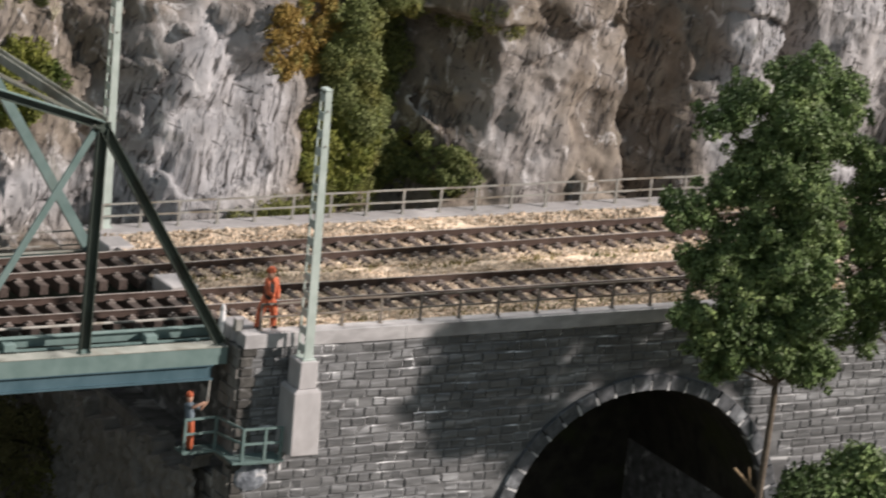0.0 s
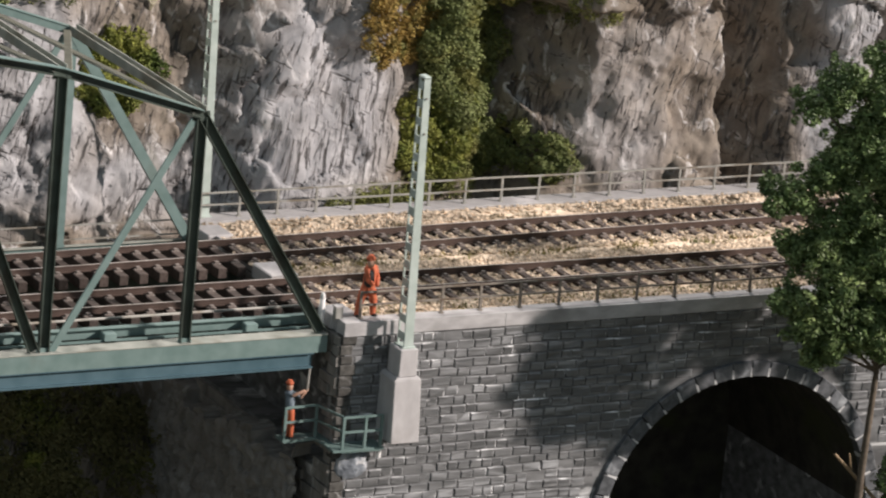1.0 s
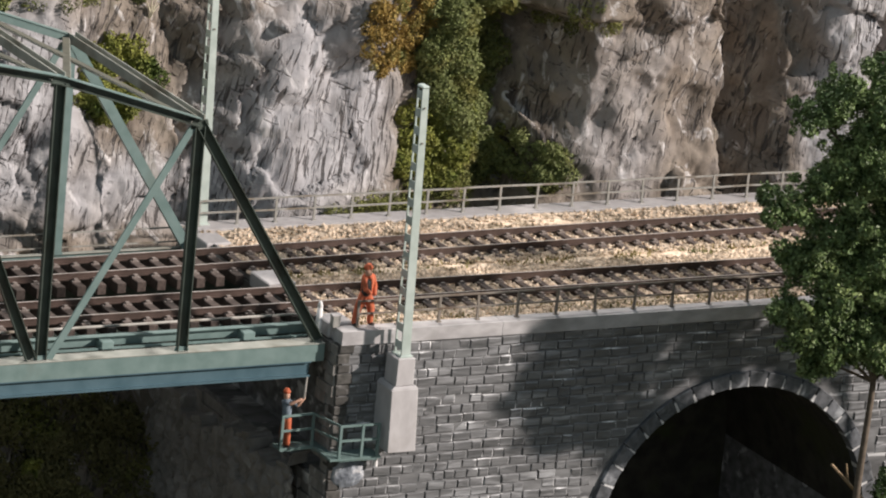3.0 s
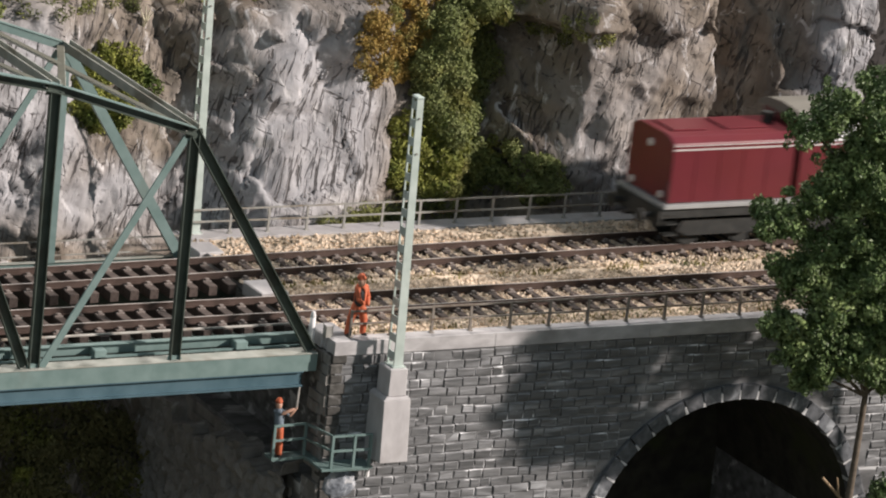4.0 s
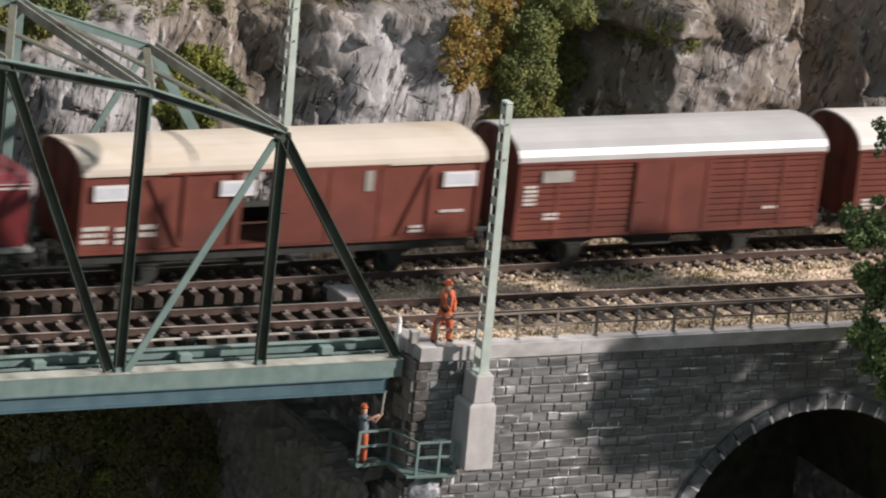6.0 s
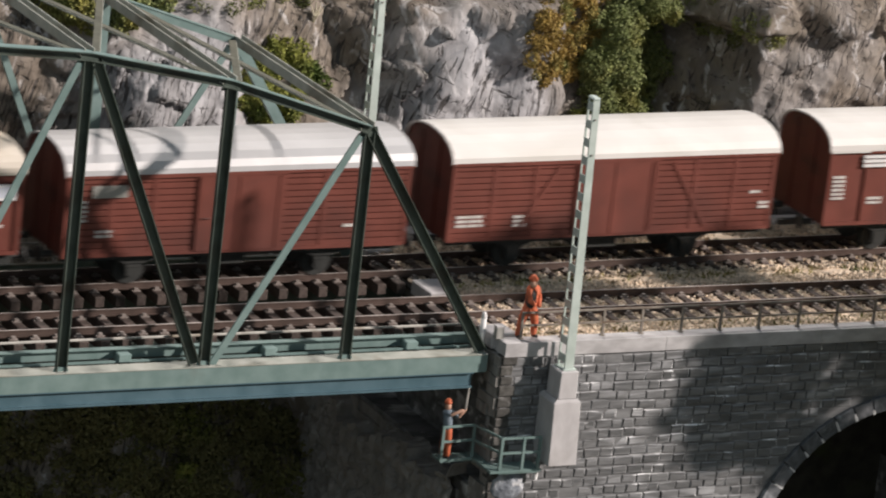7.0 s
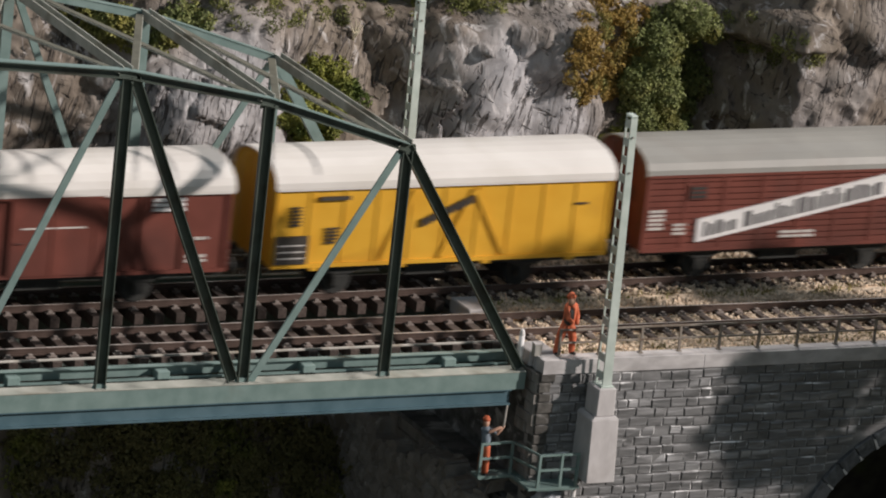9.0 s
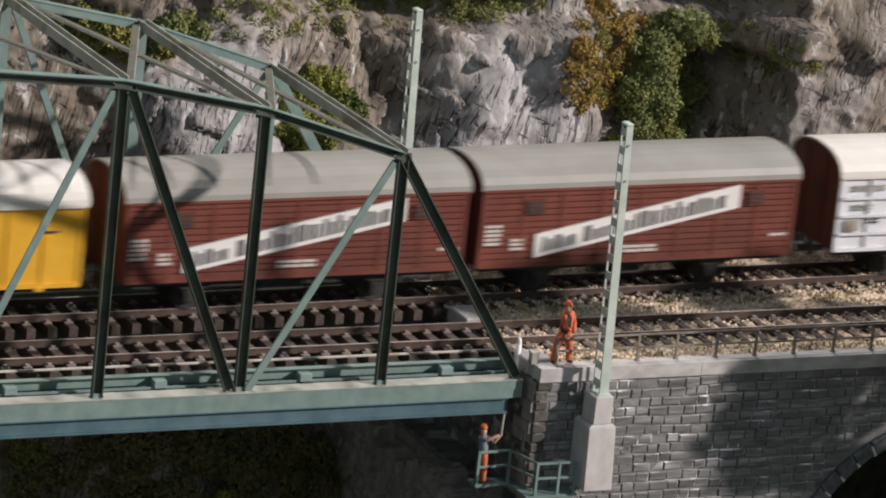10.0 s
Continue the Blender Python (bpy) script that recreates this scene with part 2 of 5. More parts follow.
def part(name, bm, mat, parent=None, label="", smooth=False, bevel=0.0):
    if bevel:
        bmesh.ops.bevel(bm, geom=bm.edges[:], offset=bevel * MM, segments=1, affect="EDGES")
    bmesh.ops.recalc_face_normals(bm, faces=bm.faces[:])
    me = bpy.data.meshes.new(name)
    bm.to_mesh(me)
    bm.free()
    for m in (mat if isinstance(mat, (list, tuple)) else [mat]):
        me.materials.append(m)
    if smooth:
        me.polygons.foreach_set("use_smooth", [True] * len(me.polygons))
    ob = new(name, me)
    if parent:
        ob.parent = parent
    if label:
        ob["label"] = label
    return ob


def thing(name, x, y, z, label, category, group="", kind=""):
    e = new(name)
    e.empty_display_size = 0.01
    e.location = (x * MM, y * MM, z * MM)
    return tagged(e, label, category, group, kind)


def shared(name, me, parent, loc=(0, 0, 0)):
    ob = new(name, me)
    ob.parent = parent
    ob.location = Vector(loc) * MM
    return ob


# ---- viaduct, deck and tracks ----
TRACK_Y = (0.0, 46.2)
SPACING = 7.3
ARCH_X, ARCH_Z, ARCH_R = 160.2, -85.0, 54.0
ring = random.Random(7)


def setting(name, bm, mat, label, category, smooth=False):
    return tagged(part(name, bm, mat, smooth=smooth), label, category, kind="structure")


bm = bmesh.new()
box(bm, -4000, 5000, -4000, 3000, -150, -140)
setting("ground", bm, SOIL, "dark earth ground of the layout", "ground")

# the masonry core with its barrel arch
bm = bmesh.new()
WALL_Y, CORNER_Y, CORNER_X = -34.0, -34.2, 2.4  # faces of the wall, of its corner and of the abutment
NICHE = (-27.0, 70.0, -54.0, -17.0)  # bearing niche in the abutment: y, y, z, z
for y0, y1, z0, z1 in ((CORNER_Y, NICHE[0], -140, -6.5), (NICHE[1], 92, -140, -6.5), (NICHE[0], NICHE[1], -140, NICHE[2]), (NICHE[0], NICHE[1], NICHE[3], -6.5)):
    box(bm, CORNER_X + 0.3, 13, y0, y1, z0, z1)
cols = [13, 40, ARCH_X - ARCH_R]
cols += [ARCH_X - ARCH_R * math.cos(math.pi * i / 40) for i in range(1, 41)] + [300, 2300]
for x0, x1 in zip(cols, cols[1:]):
    z0, z1 = [ARCH_Z + math.sqrt(max(0, ARCH_R ** 2 - (x - ARCH_X) ** 2)) if abs(x - ARCH_X) < ARCH_R + 1e-6 else -140 for x in (x0, x1)]
    if abs((x0 + x1) / 2 - ARCH_X) < ARCH_R:
        z0, z1 = max(z0, ARCH_Z), max(z1, ARCH_Z)
    else:
        z0 = z1 = -140
    extrude(bm, [(x0, z0), (x1, z1), (x1, -6.5), (x0, -6.5)], WALL_Y, 92)
bm.normal_update()
# faces inside the arch get the dark colour that stands for its shade
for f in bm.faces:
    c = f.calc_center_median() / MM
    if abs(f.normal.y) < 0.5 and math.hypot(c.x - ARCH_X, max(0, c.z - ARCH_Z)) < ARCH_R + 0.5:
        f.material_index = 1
wall = setting("wall_front", bm, [MORTAR, ARCH_SHADE], "dark grey coursed stone viaduct wall with pale mortar", "wall")

# added panel: hides the lit rock behind and keeps the arch dark
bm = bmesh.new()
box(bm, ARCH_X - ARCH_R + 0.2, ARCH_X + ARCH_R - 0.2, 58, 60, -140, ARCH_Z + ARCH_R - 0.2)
part("arch_back", bm, ARCH_SHADE, wall, "dark panel added to close the arch from view")

# capstones along the edge, each a slab
x = CORNER_X - 0.4
while x < 300:
    w = 59.6
    bm = bmesh.new()
    box(bm, x + 0.02, x + w - 0.02, WALL_Y - 0.9, -28.6, -7.0, -2.2)
    part("capstone", bm, CAPSTONE, wall, bevel=0.1)
    x += w
bm = bmesh.new()
box(bm, 300, 2300, WALL_Y - 0.9, -28.6, -7.0, -2.2)
box(bm, CORNER_X - 0.6, CORNER_X + 0.1, -28.6, 92, -6.5, -2.6)
part("coping", bm, CAPSTONE, wall)

bm = bmesh.new()
xs = [CORNER_X] + [4 * i for i in range(1, 76)] + [700, 1500, 2300]
ys = [-31.2 + 2.9 * i for i in range(40)]
gv = {}
for i, x in enumerate(xs):
    for j, y in enumerate(ys):
        h = -3.6 + 0.5 * noise.noise(Vector((x / 9, y / 9, 1.5)))
        if 17 < y < 29:
            h -= 0.9
        gv[i, j] = bm.verts.new(Vector((x, y, h)) * MM)
for i in range(len(xs) - 1):
    for j in range(len(ys) - 1):
        bm.faces.new((gv[i, j], gv[i + 1, j], gv[i + 1, j + 1], gv[i, j + 1]))
deck = setting("ballast_bed", bm, BALLAST, "tan crushed stone ballast bed", "ballast", smooth=True)
bm = bmesh.new()
box(bm, 0.2, 2300, 82.5, 92, -6.5, -3.0)
setting("pavement", bm, CONCRETE, "narrow pale concrete footway behind the tracks", "pavement")


def octa(n, seed, boxes, s0, s1, squash=0.75):
    """Loose stones: n eight-sided lumps strewn over a height function."""
    rs = np.random.RandomState(seed)
    base = np.array([(1, 0, 0), (0, 1, 0), (-1, 0, 0), (0, -1, 0), (0, 0, 1), (0, 0, -1)], float)
    tri = np.array([(0, 1, 4), (1, 2, 4), (2, 3, 4), (3, 0, 4), (1, 0, 5), (2, 1, 5), (3, 2, 5), (0, 3, 5)])
    x0, x1, y0, y1, z = boxes
    p = np.stack([rs.uniform(x0, x1, n), rs.uniform(y0, y1, n), z + rs.uniform(-0.25, 0.35, n)], 1)
    a = rs.uniform(0, 6.28, n)
    s = rs.uniform(s0, s1, (n, 1)) * rs.uniform(0.6, 1.3, (n, 3))
    v = base[None] * s[:, None] * (1, 1, squash) * rs.uniform(0.75, 1.25, (n, 6, 1))
    c, d = np.cos(a)[:, None], np.sin(a)[:, None]
    v = np.stack([v[..., 0] * c - v[..., 1] * d, v[..., 0] * d + v[..., 1] * c, v[..., 2]], 2)
    v += p[:, None]
    f = (tri[None] + 6 * np.arange(n)[:, None, None]).reshape(-1, 3)
    return v.reshape(-1, 3) * MM, f


def stones(name, sets, mat, label):
    vs, fs, k = [], [], 0
    for v, f in sets:
        vs.append(v)
        fs.append(f + k)
        k += len(v)
    me = bpy.data.meshes.new(name)
    me.from_pydata(np.concatenate(vs).tolist(), [], np.concatenate(fs).tolist())
    me.materials.append(mat)
    return tagged(new(name, me), label, "gravel", kind="stuff")


stones("ballast", [
    octa(4200, 1, (0, 262, 14.5, 31.5, -4.2), 0.6, 1.15),
    octa(2600, 2, (0, 262, -7.2, 7.2, -3.2), 0.5, 0.95),
    octa(2600, 3, (0, 262, 39, 53.5, -3.2), 0.5, 0.95),
    octa(1500, 4, (0, 262, 9.5, 15.5, -3.1), 0.55, 1.05),
    octa(1500, 5, (0, 262, 30.5, 37, -3.1), 0.55, 1.05),
    octa(2200, 6, (2, 262, 55.5, 81.5, -3.3), 0.6, 1.1),
    octa(3200, 8, (8, 262, -31, -9.5, -3.3), 0.45, 0.9),
], BALLAST, "loose tan and cream crushed stone ballast")


def line_y(k, x):
    """Where the middle of track k lies: the rear track draws slowly away from the front one."""
    return 0.0 if k == 0 else TRACK_Y[1] + 6.1 * math.tanh((x - 40) / 180)


def line_turn(k, x):
    return 0.0 if k == 0 else 6.1 / 180 / math.cosh((x - 40) / 180) ** 2


STATIONS = [-1400, -900, -600, -450] + [-350 + 25 * i for i in range(31)] + [500, 800, 1200, 2300]


def rail_mesh(k, side):
    def sweep(bm, y0, y1, z0, z1):
        last = None
        for x in STATIONS:
            y = line_y(k, x) - (TRACK_Y[1] if k else 0) + side
            q = [bm.verts.new(Vector((x, y + a, c)) * MM) for a, c in ((y0, z0), (y1, z0), (y1, z1), (y0, z1))]
            if last:
                for i in range(4):
                    j = (i + 1) % 4
                    bm.faces.new((last[i], last[j], q[j], q[i]))
            else:
                bm.faces.new(q)
            last = q
        bm.faces.new(last[::-1])
    bm = bmesh.new()
    sweep(bm, -0.75, 0.75, -2.3, -2.0)
    sweep(bm, -0.22, 0.22, -2.0, -0.55)
    sweep(bm, -0.48, 0.48, -0.55, -0.03)
    top = bmesh.new()
    sweep(top, -0.27, 0.27, -0.03, 0.0)
    return bm, top


def sleeper_mesh(half=1.35, low=-4.4):
    bm = bmesh.new()
    box(bm, -half, half, -15, 15, low, -2.45)
    bmesh.ops.bevel(bm, geom=bm.edges[:], offset=0.22 * MM, segments=1, affect="EDGES")
    me = bpy.data.meshes.new("sleeper")
    bm.to_mesh(me)
    me.materials.append(SLEEPER)
    return me


def fastening_mesh():
    bm = bmesh.new()
    box(bm, -1.45, 1.45, -2.6, 2.6, -2.45, -2.15)
    for s in (-1, 1):
        box(bm, -0.7, 0.7, s * 1.6 - 0.6, s * 1.6 + 0.6, -2.2, -1.4)
    me = bpy.data.meshes.new("fastening")
    bm.to_mesh(me)
    me.materials.append(FASTENER)
    return me


SLEEPER_MESH, BRIDGE_SLEEPER, FASTENING_MESH = sleeper_mesh(), sleeper_mesh(1.65, -6.05), fastening_mesh()
for k, (ty, words) in enumerate(zip(TRACK_Y, ("rusty brown railway track beside the parapet fence", "rusty brown railway track below the cliff"))):
    track = thing("track", 0, ty, 0, words, "track", "double track line", "structure")
    for side in (-8.25, 8.25):
        bm, top = rail_mesh(k, side)
        r = part("rail", bm, RAIL, track)
        part("railhead", top, RAILHEAD, r, "worn steel running surface with its glint painted pale")
    for i in range(-33, 37):
        x = i * SPACING + 2.0
        s = shared("sleeper", SLEEPER_MESH if x > 0 else BRIDGE_SLEEPER, track, (x, line_y(k, x) - ty, ring.uniform(-0.1, 0.05)))
        s.rotation_euler.z = line_turn(k, x)
        for side in (-8.25, 8.25):
            shared("fastening", FASTENING_MESH, s, (0, side, 0))
    bm = bmesh.new()
    for i in list(range(-180, -33)) + list(range(37, 310)):
        y = line_y(k, i * SPACING) - ty
        box(bm, i * SPACING + 0.65, i * SPACING + 3.35, y - 15, y + 15, -4.4, -2.45)
    tagged(part("far_sleepers", bm, SLEEPER, track), kind="stuff")

# concrete end blocks beside the bridge
for x0, x1, y0, y1, z1, name in ((-1.0, 9.5, 15.6, 30.2, -1.3, "end_block"), (-1.2, 8.5, 65.0, 77.6, -3.0 + 0.6, "end_block"), (0.5, 9.5, -27.5, -17.5, -1.2, "end_block")):
    b = thing(name, x0, y0, -6.5, "pale weathered concrete end block beside the track", "concrete block", "end blocks")
    bm = bmesh.new()
    box(bm, 0, x1 - x0, 0, y1 - y0, 0, z1 + 6.5)
    part("block", bm, CONCRETE, b, bevel=0.4)


# ---- truss bridge ----
FRONT_Y, REAR_Y, FOOT = -28.3, 76.4, -7.5
NODES = [(-52.2, 68.9), (-101.2, 84.5), (-149.4, 94.0), (-200.0, 98.0), (-250.0, 98.0), (-300.0, 94.3), (-350.0, 84.3)]
bridge = thing("truss_bridge", 0, 0, 0, "green painted steel truss railway bridge with cross bracing", "bridge")


def profile(p, q, w, d, t=0.45, up=(0, 1, 0)):
    """A channel from p to q: two flanges w apart, d deep along up, and the web at their back."""
    p, q = Vector(p), Vector(q)
    n = (q - p).normalized()
    u = (Vector(up) - n * n.dot(Vector(up))).normalized()
    s = n.cross(u)
    bm = bmesh.new()
    for k in (-1, 1):
        beam(bm, p + s * k * (w - t) / 2, q + s * k * (w - t) / 2, t, d, u)
    back = u * (d - t) / 2 * (-1 if p.y > 0 else 1)  # both trusses turn their open side outwards
    beam(bm, p + back, q + back, w - 2 * t, t, u)
    return bm


for y in (FRONT_Y, REAR_Y):
    out = -1 if y < 0 else 1
    x_end = -1.6
    # front members darkened: the shade of their open channels is in the colour
    paint = SHADED_STEEL if y < 0 else GREEN_STEEL
    # main girder: bright fascia, flange on top coloured as lit, darker lower web
    bm = bmesh.new()
    box(bm, -1390, x_end, y + out * 1.6 - 0.3, y + out * 1.6 + 0.3, -13.2, FOOT)
    part("girder_fascia", bm, GREEN_STEEL, bridge)
    bm = bmesh.new()
    inner = y - out * 4.2
    if y > 0:
        inner = y + 0.4
    box(bm, -1390, x_end, min(y + out * 2.1, inner), max(y + out * 2.1, inner), FOOT, FOOT + 0.5)
    part("girder_flange", bm, LIT_STEEL, bridge, "top flange painted pale as lit", bevel=0.12)
    bm = bmesh.new()
    box(bm, -1390, x_end - 3, min(y - out * 5.6, y - out * 6.6), max(y - out * 5.6, y - out * 6.6), FOOT + 0.3, FOOT + 1.0)
    part("guard_strip", bm, GREEN_STEEL if y < 0 else SHADED_STEEL, bridge)
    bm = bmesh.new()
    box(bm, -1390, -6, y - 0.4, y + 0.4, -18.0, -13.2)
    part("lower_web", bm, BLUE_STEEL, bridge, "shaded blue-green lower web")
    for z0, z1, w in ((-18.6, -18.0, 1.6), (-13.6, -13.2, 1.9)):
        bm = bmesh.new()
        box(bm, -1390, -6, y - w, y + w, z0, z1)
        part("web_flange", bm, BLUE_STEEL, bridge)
    # end post, top chord
    a = [(x_end - 1.5, FOOT + 0.4)] + NODES
    for i in range(len(a) - 1):
        p, q = (a[i][0], y, a[i][1]), (a[i + 1][0], y, a[i + 1][1])
        if i == 0:
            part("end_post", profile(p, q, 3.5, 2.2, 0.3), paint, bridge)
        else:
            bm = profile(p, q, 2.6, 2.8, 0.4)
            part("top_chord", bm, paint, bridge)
            bm = bmesh.new()
            up = Vector((0, 0, 1.45))
            beam(bm, Vector(p) + up, Vector(q) + up, 3.4, 0.3)
            part("chord_plate", bm, GREEN_STEEL, bridge, "paler green cover plate")
    for i, (x, z) in enumerate(NODES):
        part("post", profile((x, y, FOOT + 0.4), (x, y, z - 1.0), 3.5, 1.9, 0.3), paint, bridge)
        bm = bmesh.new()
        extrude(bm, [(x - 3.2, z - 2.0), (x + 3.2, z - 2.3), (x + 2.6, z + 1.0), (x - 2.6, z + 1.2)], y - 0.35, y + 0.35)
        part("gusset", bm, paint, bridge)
        bm = bmesh.new()
        extrude(bm, [(x - 2.6, FOOT + 0.4), (x + 2.6, FOOT + 0.4), (x + 2.0, FOOT + 1.8), (x - 2.0, FOOT + 1.8)], y - 0.3, y + 0.3)
        part("foot_gusset", bm, GREEN_STEEL, bridge)
    for i in range(len(NODES) - 1):
        (xa, za), (xb, zb) = NODES[i], NODES[i + 1]
        if i % 2 == 0:
            p, q = (xa - 2.5, y, za - 1.5), (xb + 2.8, y, FOOT + 0.6)
            bm = bmesh.new()
            beam(bm, p, q, 2.3, 0.7, (0, 1, 0))
            part("diagonal", bm, GREEN_STEEL, bridge, "slender pale green diagonal")
        else:
            p, q = (xb + 2.5, y, zb - 1.5), (xa - 3.2, y, FOOT + 0.6)
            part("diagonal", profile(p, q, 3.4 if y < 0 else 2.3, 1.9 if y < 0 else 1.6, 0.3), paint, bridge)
    # inner stringer with its openings and the cable duct above it
    ys = y - out * 9.8
    drop = 0.0 if y < 0 else 4.0
    bm = bmesh.new()
    box(bm, -1390, x_end - 1, ys - 0.35, ys + 0.35, -7.0 - drop, -3.6 - drop)
    part("stringer", bm, GREEN_STEEL, bridge)
    bm = bmesh.new()
    box(bm, -1390, x_end - 1, ys + out * 1.1 - 1.2, ys + out * 1.1 + 1.2, -3.6 - drop, -3.2 - drop)
    part("stringer_flange", bm, GREEN_STEEL, bridge, bevel=0.1)
    x = -26.0
    while x > -330:
        bm = bmesh.new()
        box(bm, x - 2.2, x + 2.2, min(ys, ys + out * 5), max(ys, ys + out * 5), FOOT + 0.5 - drop, -4.2 - drop)
        part("bracket", bm, GREEN_STEEL, bridge, bevel=0.3)
        x -= 50.0
    bm = bmesh.new()
    tube(bm, (-1390, ys - out * 4.6, -2.4 - drop), (x_end - 2, ys - out * 4.6, -2.2 - drop), 0.45, seg=8)
    part("conduit", bm, FENCE_GREY, bridge, "thin grey conduit", smooth=True)

# slender hand rails along the rear truss
for h in (-0.5, -5.6):
    bm = bmesh.new()
    beam(bm, (-1390, 79.4, h - 0.3), (-1.6, 79.4, h), 0.5, 0.5)
    part("hand_rail", bm, FENCE_GREY, bridge, "thin grey hand rail")
for x in range(-340, 0, 50):
    bm = bmesh.new()
    beam(bm, (x - 2, 79.4, FOOT), (x - 2, 79.4, -0.3), 0.6, 0.6)
    part("rail_post", bm, FENCE_GREY, bridge)
# floor: cross beams, rail bearers; their dark colour holds the shade between the sleepers
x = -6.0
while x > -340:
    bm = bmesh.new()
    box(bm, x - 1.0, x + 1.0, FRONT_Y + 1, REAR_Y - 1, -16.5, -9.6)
    part("floor_beam", bm, SHADED_STEEL, bridge)
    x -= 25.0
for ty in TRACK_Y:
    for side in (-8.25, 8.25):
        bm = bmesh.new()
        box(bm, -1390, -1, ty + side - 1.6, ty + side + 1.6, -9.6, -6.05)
        part("rail_bearer", bm, SHADED_STEEL, bridge)
# overhead bracing between the trusses
for i, (x, z) in enumerate(NODES):
    bm = bmesh.new()
    box(bm, x - 1.3, x + 1.3, FRONT_Y, REAR_Y, z + 0.2, z + 0.6)
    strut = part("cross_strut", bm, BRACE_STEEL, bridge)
    # upright flanges paler than the strut, light from the right painted on
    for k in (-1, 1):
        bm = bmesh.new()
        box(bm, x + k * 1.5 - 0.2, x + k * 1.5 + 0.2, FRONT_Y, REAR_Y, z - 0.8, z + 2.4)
        part("strut_flange", bm, LIT_STEEL, strut, "steel flange painted pale as lit")
    if i + 1 < len(NODES):
        xb, zb = NODES[i + 1]
        for ya, yb in ((FRONT_Y, REAR_Y), (REAR_Y, FRONT_Y)):
            p, q = Vector((x - 2, ya, z + 0.6)), Vector((xb + 2, yb, zb + 0.6))
            bm = bmesh.new()
            beam(bm, p, q, 2.3, 0.5)
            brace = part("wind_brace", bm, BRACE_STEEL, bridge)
            # the lit edge of the angle as a pale strip of its own
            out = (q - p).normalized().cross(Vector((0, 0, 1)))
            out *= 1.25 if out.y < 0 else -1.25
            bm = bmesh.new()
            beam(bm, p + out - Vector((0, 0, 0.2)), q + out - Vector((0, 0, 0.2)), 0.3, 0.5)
            part("brace_leg", bm, LIT_STEEL, brace, "lower leg of the angle, painted pale as lit")

# abutment: rough stone side, ledge and the stepped lower courses
bm = bmesh.new()
for y0, y1, z0, z1 in ((CORNER_Y + 0.2, NICHE[0], -140, -6.6), (NICHE[1], 92, -140, -6.6), (NICHE[0], NICHE[1], -140, NICHE[2]), (NICHE[0], NICHE[1], NICHE[3], -6.6)):
    box(bm, CORNER_X - 0.3, CORNER_X + 0.3, y0, y1, z0, z1)
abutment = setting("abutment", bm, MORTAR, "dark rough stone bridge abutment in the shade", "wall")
side = random.Random(3)
bm = bmesh.new()
z = -7.0
while z > -120:
    h = side.uniform(3.4, 4.2)
    y = CORNER_Y + side.uniform(-4, 0)
    while y < 92:
        w = side.uniform(5, 8.5)
        y0, y1 = max(y, CORNER_Y + 0.3), min(y + w - 0.5, 92)
        if y1 - y0 > 1 and not (NICHE[0] - 2 < y < NICHE[1] and NICHE[2] + 1 < z < NICHE[3] + 4):
            box(bm, CORNER_X - 1.0 - side.uniform(0, 1.3), CORNER_X, y0 - 0.15, y1 + 0.2, z - h + side.uniform(0.1, 0.4), z + side.uniform(-0.2, 0.1))
        y += w
    z -= h
tagged(part("abutment_stone", bm, ROUGH_STONE, abutment), kind="stuff")


def footing_out(y, z):
    """How far the rough footing stands out of the abutment: ragged steps along its top, a rib at the rear."""
    k = math.floor((y + 3.0 * noise.noise(Vector((z / 8, y / 8, 4)))) / 9.5)
    top = -50.0 - 0.11 * (y + 15) + 5.0 * (noise.cell(Vector((k * 3.7, 0.5, 0.5))) - 0.5) - 0.06 * (y - 9.5 * k - 4.7) ** 2
    if y > 76:
        top = -16
    if z > top:
        return 0.0
    dist, pts = noise.voronoi(Vector((y / 5.5, z / 6.5, 2.0)))
    rim = dist[1] - dist[0]
    return 7.6 + 1.5 * min(1, rim * 2.2) + 1.1 * (noise.cell(pts[0] * 9.1) - 0.5) + 0.7 * noise.fractal(Vector((y / 3, z / 3, 1)), 0.9, 2.0, 3)


bm = bmesh.new()
last = None
for i in range(152):
    y = -22 + 0.75 * i
    row = [bm.verts.new(Vector((CORNER_X - footing_out(y, z), y, z)) * MM) for z in [-125 + 0.75 * j for j in range(148)]]
    if last:
        for j in range(147):
            if min(v.co.x for v in (last[j], row[j], last[j + 1], row[j + 1])) < (CORNER_X - 0.1) * MM:
                bm.faces.new((last[j], row[j], row[j + 1], last[j + 1]))
    last = row
bmesh.ops.delete(bm, geom=[v for v in bm.verts if not v.link_faces], context="VERTS")
part("footing", bm, ROUGH_STONE, abutment, "rough grey stone footing with ragged stepped top")
# corner quoins
z = -6.6
while z > -78:
    h = side.uniform(3.0, 4.2)
    bm = bmesh.new()
    d = side.uniform(3.2, 4.8)
    box(bm, CORNER_X - 1.0 - side.uniform(0, 0.4), CORNER_X + d, CORNER_Y - 0.5 - side.uniform(0, 0.4), CORNER_Y + 3.5, z - h + 0.2, z)
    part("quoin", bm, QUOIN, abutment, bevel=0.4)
    z -= h


# ---- the cliff behind ----
SHIFT = (-16, 10)


def blob(x, z, cx, cz, rx, rz, lean=0.0):
    """1 inside a leaning oval, falling off over a short rim."""
    dx, dz = (x - cx - lean * (z - cz)) / rx, (z - cz) / rz
    d = math.sqrt(dx * dx + dz * dz)
    t = min(1.0, max(0.0, (1.4 - d) / 0.85))
    return t * t * (3 - 2 * t)


